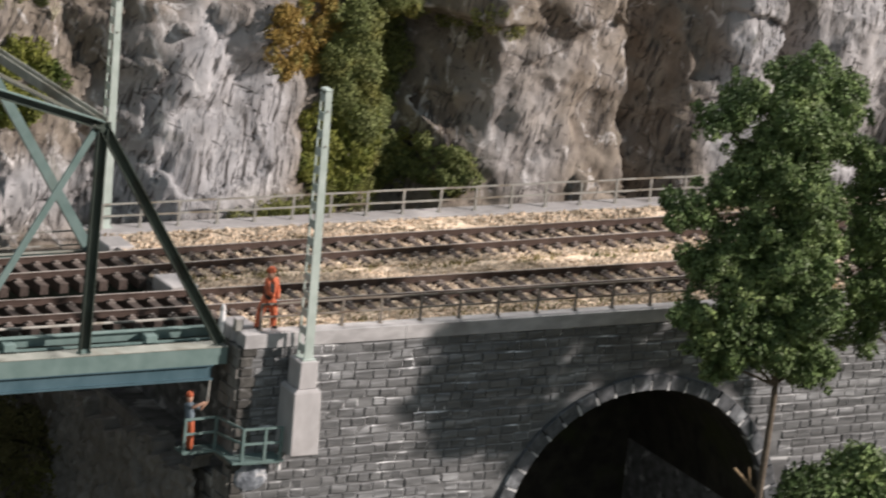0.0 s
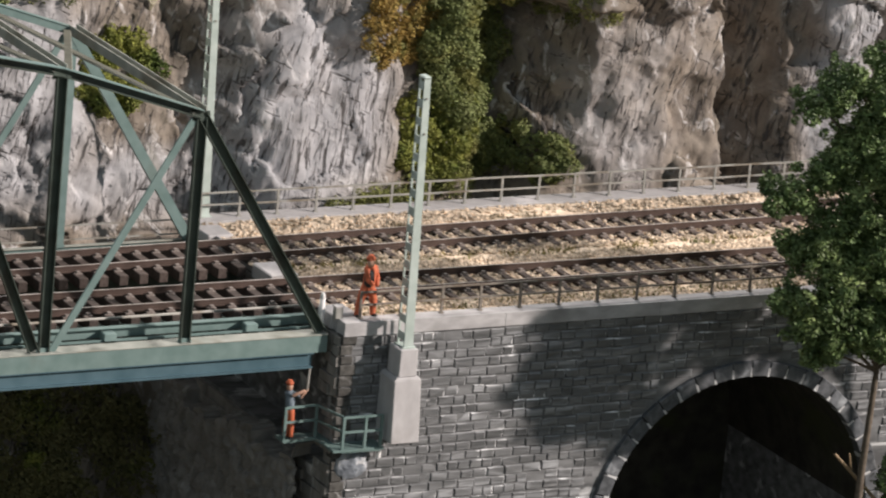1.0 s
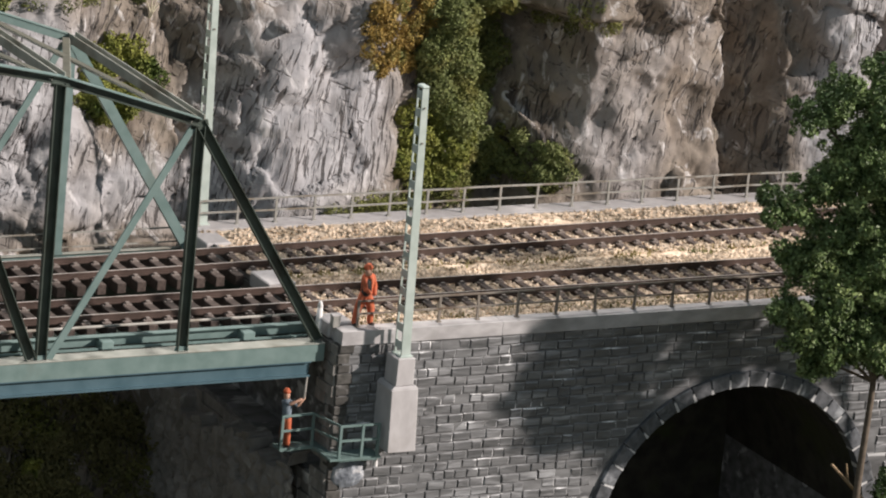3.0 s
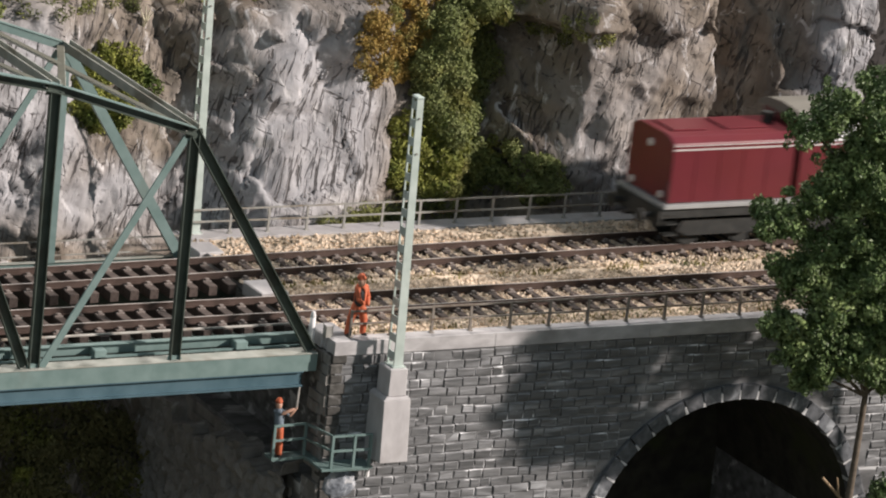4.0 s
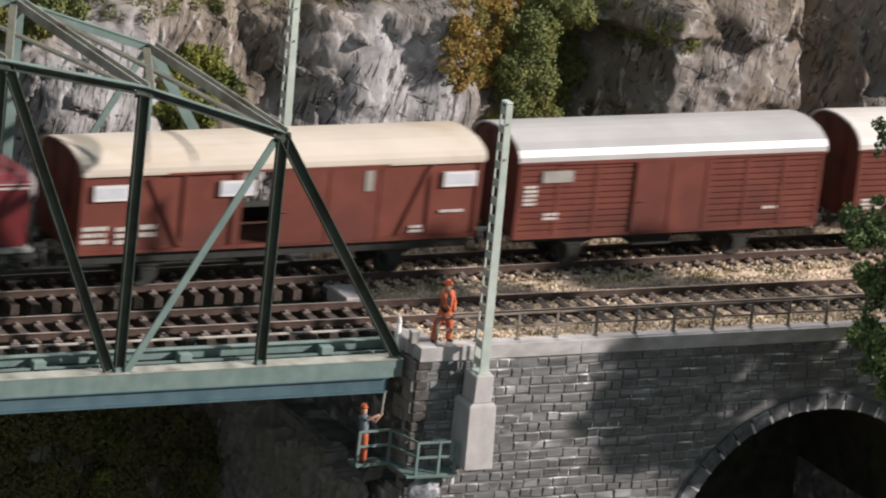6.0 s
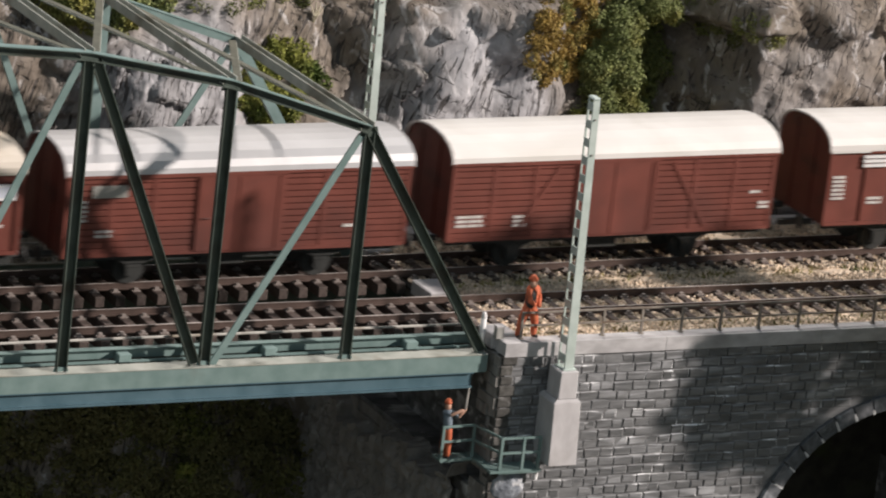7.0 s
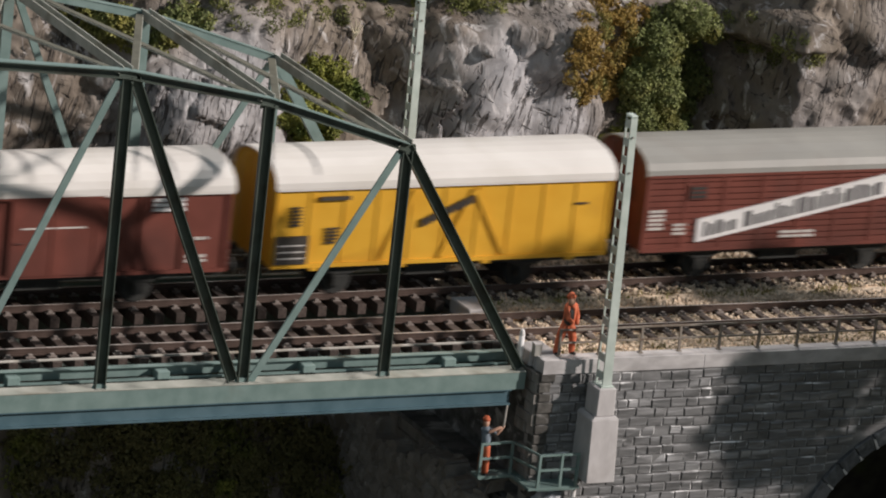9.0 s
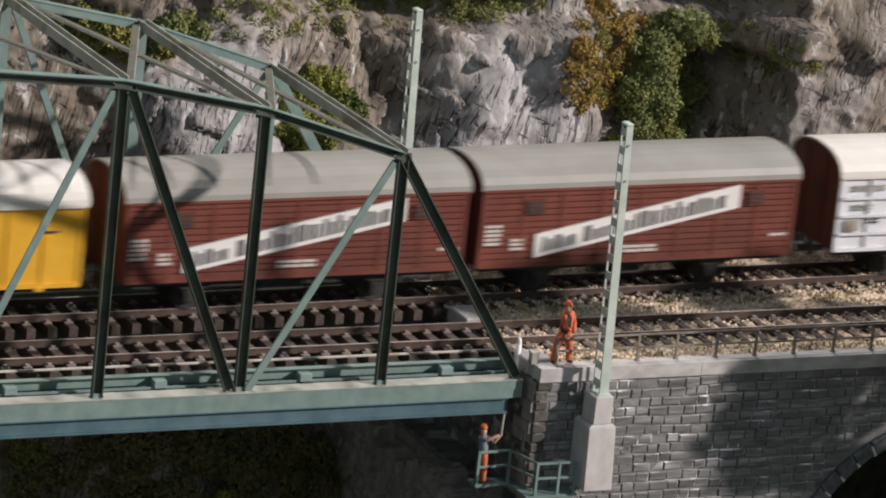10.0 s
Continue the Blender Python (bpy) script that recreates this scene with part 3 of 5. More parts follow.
# the rock's plan at its foot and at its rim: along the line, depth
FOOT_PLAN = [(-900, 118), (-170, 116), (-110, 114), (-80, 106), (-42, 105), (-18, 116), (8, 119), (24, 113), (40, 101), (72, 100), (92, 106), (100, 118), (124, 120),
             (136, 140), (148, 136), (154, 117), (170, 109), (206, 107), (230, 110), (236, 134), (256, 99), (288, 98), (293, 114), (302, 114), (309, 104), (350, 103), (1000, 112)]
RIM_PLAN = [(-900, 132), (-170, 128), (-110, 124), (-80, 112), (-42, 110), (-18, 126), (8, 130), (22, 124), (34, 113), (78, 108), (90, 114), (98, 128), (126, 132),
            (138, 168), (154, 166), (164, 138), (173, 112), (206, 113), (230, 118), (236, 150), (276, 104), (292, 102), (295, 126), (304, 124), (311, 108), (350, 108), (1000, 120)]
# ledges and hollows: centre, radii, how far they stand out (-) or in (+), lean
FORMS = [
    (78, 62, 14, 12, -5, 0.2), (46, 46, 12, 14, -3, 0.3), (30, 12, 9, 18, -2, 0.2), (-62, 42, 14, 20, -5, 0.2), (-36, 20, 12, 14, -3, 0.2),
    (154, 68, 24, 8, -36, 0.0), (212, 66, 22, 9, -4, 0.0), (186, 8, 10, 20, -3, 0.2), (216, 20, 9, 12, 4, 0.3), (200, 44, 12, 7, -2, -0.3),
    (248, 30, 4, 26, 4, 0.15), (262, 52, 4, 18, 4, 0.1), (50, 80, 90, 8, 14, 0.05), (326, 40, 8, 26, -4, 0.1), (340, 10, 8, 26, 5, 0.1),
]
PALE = [(57, 30, 36, 40, 1.0, 0.06), (-60, 34, 36, 40, 1.0, 0.1), (186, 18, 20, 34, 0.45, -0.1), (279, 30, 15, 70, 1.0, 0.12), (334, 40, 28, 70, 0.8, 0.0), (0, 2, 40, 14, 0.8, 0.0), (94, 84, 60, 10, 0.5, 0.0), (210, 52, 22, 14, 0.2, 0.0)]


def along(plan, x):
    for (x0, y0), (x1, y1) in zip(plan, plan[1:]):
        if x <= x1:
            return y0 + (y1 - y0) * (x - x0) / (x1 - x0)
    return plan[-1][1]


def cliff_y(x, z):
    wob = 5 * noise.noise(Vector((x / 17, z / 17, 8.0)))
    f = min(1.15, max(-0.4, z / 66))
    xw = x + 0.7 * wob + 2.2 * noise.noise(Vector((x / 7, z / 9, 2.0)))
    y = along(FOOT_PLAN, xw) * (1 - f) + along(RIM_PLAN, xw) * f
    for cx, cz, rx, rz, d, lean in FORMS:
        y += d * blob(x + wob, z - wob, cx, cz, rx, rz, lean)
    y += 4 * noise.fractal(Vector((x / 36, z / 44, 0.3)), 1.1, 2.1, 4)
    # broken facets: every crag is a tilted plane of its own
    for size, tilt, step, seed in ((30, 0.30, 1.6, 0.0), (12, 0.15, 0.3, 5.0)):
        q = Vector(((x - 0.35 * z) / size + 0.15 * wob, z / (size * 1.5), seed))
        dist, pts = noise.voronoi(q)
        c = noise.cell_vector(pts[0] * 7.3)
        e = q - pts[0]
        y += size * tilt * (e.x * (c.x - 0.5) + e.y * 1.3 * (c.y - 0.6)) + step * (c.z - 0.5) * 2
        rim = dist[1] - dist[0]
        y += 0.03 * size * max(0.0, 1 - rim / 0.06)
    # slanting strata and clefts
    u = x * 0.92 - z * 0.36
    c = abs(noise.noise(Vector((u / 5.5, z / 24, 9.0))))
    y += 0.8 * max(0, 1 - c / 0.09)
    u = x * 0.5 + z
    c = abs(noise.noise(Vector((x / 26, u / 6.0, 3.0))))
    y += 0.8 * max(0, 1 - c / 0.08) * min(1, max(0, (x - 150) / 40) + max(0, (10 - x) / 30))
    y += 0.4 * noise.fractal(Vector((x / 6, z / 9, 5)), 0.7, 2.0, 3)
    if z < -8:
        y += (z + 8) * 0.30
    if z > -10:
        y = max(y, 94 + 0.04 * (z + 10))
    elif x < 30:
        y = max(y, 94 + 0.25 * (z + 10))
    return y


def steps(lo, a, b, hi, fine, coarse):
    out, v = [], lo
    while v < hi:
        out.append(v)
        v += fine if a <= v < b else coarse
    return out


bm = bmesh.new()
tone = bm.verts.layers.float.new("pale")
cx_, cz_ = steps(-900, -150, 370, 1000, 1.15, 15), steps(-145, -20, 90, 132, 1.15, 4)
prev = None
for x in cx_:
    row = []
    for z in cz_:
        v = bm.verts.new(Vector((x, cliff_y(x, z), z)) * MM)
        n_ = noise.fractal(Vector((x / 14, z / 14, 7)), 1.0, 2.0, 3)
        wob = 5 * noise.noise(Vector((x / 17, z / 17, 8.0)))
        v[tone] = min(1, max(0, sum(k * blob(x + wob, z - wob, a, b, c, d, l) for a, b, c, d, k, l in PALE) + 0.25 * n_))
        row.append(v)
    if prev:
        for j in range(len(cz_) - 1):
            bm.faces.new((prev[j], row[j], row[j + 1], prev[j + 1]))
    prev = row


def rock_material():
    m = bpy.data.materials.new("rock")
    m.use_nodes = True
    n, ln = m.node_tree.nodes, m.node_tree.links
    b = n["Principled BSDF"]
    b.inputs["Roughness"].default_value = 0.85
    b.inputs["Specular IOR Level"].default_value = 0.3
    co = n.new("ShaderNodeTexCoord")

    def tex(size, detail, turn=0.0, warp=0.0, rough=0.6):
        """Noise with its own grain size along x, y, z in millimetres, turned in the plane of the face."""
        mp = n.new("ShaderNodeMapping")
        mp.vector_type = "TEXTURE"
        mp.inputs["Scale"].default_value = [MM * k for k in size]
        mp.inputs["Rotation"].default_value = (0, turn, 0)
        ln.new(co.outputs["Object"], mp.inputs[0])
        t = n.new("ShaderNodeTexNoise")
        t.inputs["Scale"].default_value, t.inputs["Detail"].default_value = 1.0, detail
        t.inputs["Roughness"].default_value, t.inputs["Distortion"].default_value = rough, warp
        ln.new(mp.outputs[0], t.inputs["Vector"])
        return t.outputs["Fac"]

    def span(src, a, c, lo=0.0, hi=1.0):
        r = n.new("ShaderNodeMapRange")
        r.inputs["From Min"].default_value, r.inputs["From Max"].default_value = a, c
        r.inputs["To Min"].default_value, r.inputs["To Max"].default_value = lo, hi
        ln.new(src, r.inputs["Value"])
        return r.outputs[0]

    def mix(fac, a, c):
        x = n.new("ShaderNodeMix")
        x.data_type = "RGBA"
        ln.new(fac, x.inputs[0])
        for sock, v in ((x.inputs[6], a), (x.inputs[7], c)):
            if isinstance(v, tuple):
                sock.default_value = (*v, 1)
            else:
                ln.new(v, sock)
        return x.outputs[2]

    at = n.new("ShaderNodeAttribute")
    at.attribute_name = "pale"
    grain = tex((7, 7, 9), 5, 0.3, 0.6, 0.5)
    brown = mix(span(tex((13, 13, 17), 5, 0.2, 0.8), 0.33, 0.68), (0.155, 0.128, 0.104), (0.335, 0.292, 0.246))
    grey = mix(span(tex((12, 12, 18), 5, 0.25, 0.9), 0.32, 0.66), (0.28, 0.28, 0.293), (0.51, 0.508, 0.53))
    col = mix(at.outputs["Fac"], brown, grey)
    # brushed white on the proud parts
    col = mix(span(tex((7, 7, 15), 4, -0.3, 1.2), 0.58, 0.70, 0, 0.75), col, (0.80, 0.79, 0.80))
    col = mix(span(tex((24, 24, 24), 6, 0, 0.5), 0.60, 0.72, 0, 0.6), col, (0.12, 0.115, 0.06))
    # dark wash in slanting tool marks: long strokes, short nicks, and patches that have none
    cuts = None
    for size, turn, patch, at_, depth in (((1.1, 4, 19), 0.17, 24, (0.565, 0.64), 0.92), ((1.6, 4, 11), 0.36, 15, (0.58, 0.65), 0.88), ((13, 4, 1.7), 0.42, 20, (0.63, 0.70), 0.75), ((1.5, 3, 3.4), 0.1, 22, (0.67, 0.74), 0.85)):
        both = n.new("ShaderNodeMath")
        both.operation = "MULTIPLY"
        ln.new(span(tex(size, 2, turn, 0.9, 0.45), *at_, 0, depth), both.inputs[0])
        ln.new(span(tex((patch, patch, patch * 1.4), 3, turn + 1), 0.46, 0.57), both.inputs[1])
        col = mix(both.outputs[0], col, (0.072, 0.066, 0.064))
        if cuts is None:
            cuts = both.outputs[0]
        else:
            most = n.new("ShaderNodeMath")
            most.operation = "MAXIMUM"
            ln.new(cuts, most.inputs[0])
            ln.new(both.outputs[0], most.inputs[1])
            cuts = most.outputs[0]
    ln.new(col, b.inputs["Base Color"])
    add = n.new("ShaderNodeMath")
    add.operation = "SUBTRACT"
    ln.new(grain, add.inputs[0])
    ln.new(cuts, add.inputs[1])
    bp = n.new("ShaderNodeBump")
    bp.inputs["Strength"].default_value, bp.inputs["Distance"].default_value = 0.8, 1.5 * MM
    ln.new(add.outputs[0], bp.inputs["Height"])
    ln.new(bp.outputs[0], b.inputs["Normal"])
    return m


setting("cliff", bm, rock_material(), "tall pale grey and brown fissured rock cliff", "cliff", smooth=True)


# ---- fences, masts, platform ----
def fence(x0, n, y, z, label, paint):
    f = thing("fence", x0, y, z, label, "fence", "fences along the line")
    pm = bmesh.new()
    box(pm, -0.4, 0.4, -0.35, 0.35, 0, 9.2)
    box(pm, -0.8, 0.8, -0.7, 0.7, 0, 0.35)
    post = part("post", pm, paint, f)
    for i in range(1, n):
        p = shared("post", post.data, f, (14.92 * i + ring.uniform(-0.25, 0.25), 0, 0))
        p.rotation_euler = (radians(ring.uniform(-1.5, 1.5)), radians(ring.uniform(-1.5, 1.5)), 0)
    for h in (9.0, 4.6):
        for i in range(n - 1):
            bm = bmesh.new()
            beam(bm, (14.92 * i, -0.1, h + ring.uniform(-0.12, 0.12)), (14.92 * (i + 1), -0.1, h + ring.uniform(-0.12, 0.12)), 0.55, 0.6)
            part("handrail", bm, paint, f)
    return f


fence(9.2, 18, -30.8, -2.2, "brown-grey steel parapet fence on the viaduct edge", FENCE_BROWN)
fence(5.6, 19, 87.0, -3.0, "pale grey steel fence before the cliff", FENCE_GREY)


def mast(x, y, z, h, label, lean=0.0):
    m = thing("catenary_mast", x, y, z, label, "mast", "catenary masts")
    m.rotation_euler = (0, radians(lean), 0)
    w0, w1, d0, d1 = 3.3, 2.3, 5.2, 3.8
    for s in (-1,):
        bm = bmesh.new()
        for k in (-1, 1):
            # flange lips of the channel
            v = []
            for zz, w, d in ((0, w0, d0), (h, w1, d1)):
                xa, xb = sorted((k * w / 2, k * (w / 2 - 0.45)))
                ya, yb = sorted((s * d / 2, s * (d / 2 - 0.6)))
                v.append([bm.verts.new(Vector(p) * MM) for p in ((xa, ya, zz), (xb, ya, zz), (xb, yb, zz), (xa, yb, zz))])
            for i in range(4):
                j = (i + 1) % 4
                bm.faces.new((v[0][i], v[0][j], v[1][j], v[1][i]))
            bm.faces.new(v[0][::-1])
            bm.faces.new(v[1])
        v = []
        for zz, w, d in ((0, w0, d0), (h, w1, d1)):
            ya, yb = sorted((s * d / 2, s * (d / 2 - 0.4)))
            v.append([bm.verts.new(Vector(p) * MM) for p in ((-w / 2 + 0.45, ya, zz), (w / 2 - 0.45, ya, zz), (w / 2 - 0.45, yb, zz), (-w / 2 + 0.45, yb, zz))])
        for i in range(4):
            j = (i + 1) % 4
            bm.faces.new((v[0][i], v[0][j], v[1][j], v[1][i]))
        bm.faces.new(v[0][::-1])
        bm.faces.new(v[1])
        part("channel", bm, MAST_GREEN, m)
    # the back is open: two slim angles only
    for k in (-1, 1):
        v = []
        bm = bmesh.new()
        for zz, w, d in ((0, w0, d0), (h, w1, d1)):
            xa, xb = sorted((k * w / 2, k * (w / 2 - 0.55)))
            v.append([bm.verts.new(Vector(p) * MM) for p in ((xa, d / 2 - 0.55, zz), (xb, d / 2 - 0.55, zz), (xb, d / 2, zz), (xa, d / 2, zz))])
        for i in range(4):
            j = (i + 1) % 4
            bm.faces.new((v[0][i], v[0][j], v[1][j], v[1][i]))
        bm.faces.new(v[0][::-1])
        bm.faces.new(v[1])
        part("back_angle", bm, MAST_GREEN, m)
    n = 15
    for i in range(n):
        f = (i + 0.4) / n
        zz, w, d = f * h, w0 + (w1 - w0) * f, d0 + (d1 - d0) * f
        for k in (-1,):
            bm = bmesh.new()
            box(bm, k * (w / 2 - 0.2) - 0.17, k * (w / 2 - 0.2) + 0.17, -d / 2 + 0.3, d / 2 - 0.3, zz, zz + 2.7)
            part("batten", bm, MAST_GREEN, m)
    bm = bmesh.new()
    box(bm, -w1 / 2 - 0.2, w1 / 2 + 0.2, -d1 / 2 - 0.2, d1 / 2 + 0.2, h, h + 0.9)
    part("cap", bm, MAST_GREEN, m, bevel=0.4)
    bm = bmesh.new()
    box(bm, -w0 / 2 - 0.7, w0 / 2 + 0.7, -d0 / 2 - 0.6, d0 / 2 + 0.6, 0, 0.5)
    part("base_plate", bm, MAST_GREEN, m)
    for f in (0.93, 0.80):
        bm = bmesh.new()
        tube(bm, (0, -d1 / 2 - 0.6, h * f), (0, -d1 / 2 + 0.1, h * f), 0.35, seg=8)
        part("bolt", bm, FENCE_GREY, m)
    return m


mast(21.9, -40.0, -9.5, 90.6, "pale green tapered steel mast on the concrete pier", -1.0)
mast(8.0, 90.6, -3.0, 88.0, "pale green tapered steel mast beside the cliff", -1.2)

pier = thing("mast_pier", 16.6, WALL_Y, -41.5, "pale concrete pier bolted to the stone wall", "concrete pier")


def frustum(low, high, z0, z1):
    """A block between two rectangles (x0, x1, y0, y1)."""
    bm = bmesh.new()
    rows_ = [[bm.verts.new(Vector((u, v, z)) * MM) for u, v in ((r[0], r[2]), (r[1], r[2]), (r[1], r[3]), (r[0], r[3]))] for r, z in ((low, z0), (high, z1))]
    for i in range(4):
        j = (i + 1) % 4
        bm.faces.new((rows_[0][i], rows_[0][j], rows_[1][j], rows_[1][i]))
    bm.faces.new(rows_[0][::-1])
    bm.faces.new(rows_[1])
    return bm


part("lower_block", frustum((0.3, 10.7, -11.5, 0), (0, 9.9, -11.0, 0), 0, 21.6), CONCRETE, pier, bevel=0.25)
part("shoulder", frustum((0, 9.9, -11.0, 0), (1.2, 9.0, -10.4, 0), 21.6, 22.6), CONCRETE, pier, bevel=0.1)
part("upper_block", frustum((1.6, 8.4, -10.2, -1.8), (1.8, 8.3, -10.0, -1.6), 22.6, 32.0), CONCRETE, pier, bevel=0.3)

# inspection platform round the corner of the abutment
plat = thing("inspection_platform", 2.6, -33.0, -43.3, "green steel inspection platform with railing below the bridge", "platform")
bm = bmesh.new()
box(bm, -16.7, -1.4, 4.2, 9.6, -0.8, 0)
part("floor_plate", bm, GREEN_STEEL, plat)
bm = bmesh.new()
box(bm, -4.8, -1.3, -9.2, 4.0, -0.8, 0)
part("floor_plate", bm, GREEN_STEEL, plat)
bm = bmesh.new()
box(bm, -1.3, 13.8, -9.2, -1.2, -0.8, 0)
part("floor_plate", bm, GREEN_STEEL, plat)
corners = [(-16.2, 4.6), (-4.7, 5.2), (-1.4, -8.6), (6.6, -8.7), (12.4, -8.8)]
for cx, cy in corners:
    bm = bmesh.new()
    box(bm, cx - 0.45, cx + 0.45, cy - 0.45, cy + 0.45, 0, 11.3)
    part("post", bm, GREEN_STEEL, plat)
for a, b in zip(corners, corners[1:]):
    for h in (11.0, 5.9):
        bm = bmesh.new()
        beam(bm, (*a, h), (*b, h), 0.6, 0.75)
        part("handrail", bm, GREEN_STEEL, plat)
for a, b in zip(corners, corners[1:]):
    bm = bmesh.new()
    beam(bm, (*a, -0.6), (*b, -0.6), 0.5, 1.3)
    part("toe_board", bm, GREEN_STEEL, plat)


def capsule(bm, p, q, r0, r1, seg=10):
    """A limb with rounded ends."""
    p, q = Vector(p), Vector(q)
    d = (q - p).normalized()
    a = d.orthogonal().normalized()
    b = d.cross(a)
    rings = []
    for c, r, k in ((p, r0, -0.7), (p, r0, 0), (q, r1, 0), (q, r1, 0.7)):
        rr = r * (0.6 if k else 1)
        rings.append([bm.verts.new((c + d * k * r + (a * math.cos(t) + b * math.sin(t)) * rr) * MM) for t in [2 * math.pi * i / seg for i in range(seg)]])
    for u, v in zip(rings, rings[1:]):
        for i in range(seg):
            j = (i + 1) % seg
            bm.faces.new((u[i], u[j], v[j], v[i]))
    bm.faces.new(rings[0][::-1])
    bm.faces.new(rings[-1])


def figurine(x, y, z, turn, label, limbs, mats):
    """A plastic model figure: one plain mesh of rounded limbs, a material for each."""
    bm = bmesh.new()
    for p, q, r0, r1, mi in limbs:
        k = len(bm.faces)
        capsule(bm, p, q, r0, r1)
        bm.faces.ensure_lookup_table()
        for f in bm.faces[k:]:
            f.material_index = mi
            f.smooth = True
    ob = part("figurine", bm, mats)
    ob.location = Vector((x, y, z)) * MM
    ob.rotation_euler.z = radians(turn)
    return tagged(ob, label, "figurine", "model figurines")


figurine(13.0, -28.2, -2.2, 20, "plastic model figurine in orange work clothes on the parapet", [
    ((-3.4, 1.2, 0.7), (-2.5, 1.0, 5.4), 1.0, 1.3, 0), ((-2.5, 1.0, 5.4), (-0.6, 0.4, 10.4), 1.35, 1.7, 0),
    ((1.9, -0.8, 0.7), (1.7, -0.9, 5.4), 1.0, 1.3, 0), ((1.7, -0.9, 5.4), (0.6, 0.0, 10.4), 1.35, 1.7, 0),
    ((0, 0.2, 10.2), (-0.1, -0.2, 16.0), 2.0, 2.2, 0), ((-0.9, -0.6, 11.4), (-1.1, -0.9, 15.2), 1.75, 1.6, 1),
    ((-1.9, -0.6, 16.2), (-2.7, -1.6, 12.9), 0.95, 0.85, 0), ((-2.7, -1.6, 12.9), (-1.2, -2.6, 11.6), 0.85, 0.65, 0),
    ((2.0, -0.1, 16.2), (3.0, -0.6, 12.8), 1.0, 0.9, 0), ((3.0, -0.6, 12.8), (1.8, -2.0, 10.6), 0.9, 0.65, 0),
    ((-1.0, -0.9, 17.8), (-1.2, -1.1, 18.8), 1.25, 1.3, 2), ((-1.0, -0.7, 19.8), (-1.1, -0.8, 20.2), 1.6, 1.3, 0),
    ((-3.5, 0.9, 0.1), (-4.2, -0.2, 0.1), 0.8, 0.7, 1), ((1.9, -1.0, 0.1), (1.8, -2.3, 0.1), 0.8, 0.7, 1),
], [ORANGE, BOOT, SKIN])
figurine(-11.4, -26.6, -43.3, -25, "plastic model figurine in orange trousers reaching up on the platform", [
    ((-0.9, 0.3, 0.6), (-0.9, 0.2, 5.4), 0.9, 1.05, 0), ((-0.9, 0.2, 5.4), (-0.4, 0, 10.0), 1.05, 1.3, 0),
    ((0.9, -0.3, 0.6), (0.8, -0.3, 5.4), 0.9, 1.05, 0), ((0.8, -0.3, 5.4), (0.4, 0, 10.0), 1.05, 1.3, 0),
    ((0, 0, 10.2), (-0.3, 0, 15.2), 1.5, 1.8, 1), ((1.2, -0.6, 15.6), (3.2, -1.0, 14.6), 0.7, 0.65, 1),
    ((3.2, -1.0, 14.6), (5.2, -0.8, 17.4), 0.65, 0.5, 2), ((-1.6, -0.4, 15.4), (0.6, -2.0, 15.2), 0.7, 0.6, 1),
    ((0.6, -2.0, 15.2), (4.2, -1.4, 17.0), 0.6, 0.5, 2), ((-0.6, 0, 17.0), (-0.5, 0, 18.0), 1.1, 1.1, 2),
    ((-0.6, 0.1, 18.9), (-0.6, 0.1, 19.2), 1.4, 1.2, 0), ((5.0, -0.9, 17.2), (5.4, -0.6, 24.6), 0.5, 0.4, 4),
    ((-0.9, 0, 0.1), (-0.9, -1.1, 0.1), 0.6, 0.6, 3), ((0.9, -0.4, 0.1), (0.9, -1.6, 0.1), 0.6, 0.6, 3),
], [ORANGE, NAVY, SKIN, BOOT, FENCE_GREY])

# small white marker post and box at the bridge end
mk = thing("marker_post", -2.4, -26.0, -7.0, "small white rounded marker post at the bridge end", "marker post")
bm = bmesh.new()
tube(bm, (0, 0, 0), (0, 0, 11.0), 1.05, 0.95)
part("stem", bm, WHITE, mk, smooth=True)
bm = bmesh.new()
capsule(bm, (0, 0, 11.0), (0, 0, 12.4), 1.0, 0.7)
part("cap", bm, WHITE, mk, smooth=True)
bx = thing("cable_box", 2.2, -28.6, -2.4, "small grey cable box at the bridge end", "cable box")
bm = bmesh.new()
box(bm, -1.4, 1.4, -1.1, 1.1, 0, 4.0)
part("body", bm, FENCE_GREY, bx, bevel=0.2)
bm = bmesh.new()
box(bm, -1.6, 1.6, -1.3, 1.3, 4.0, 4.5)
part("lid", bm, CONCRETE, bx)


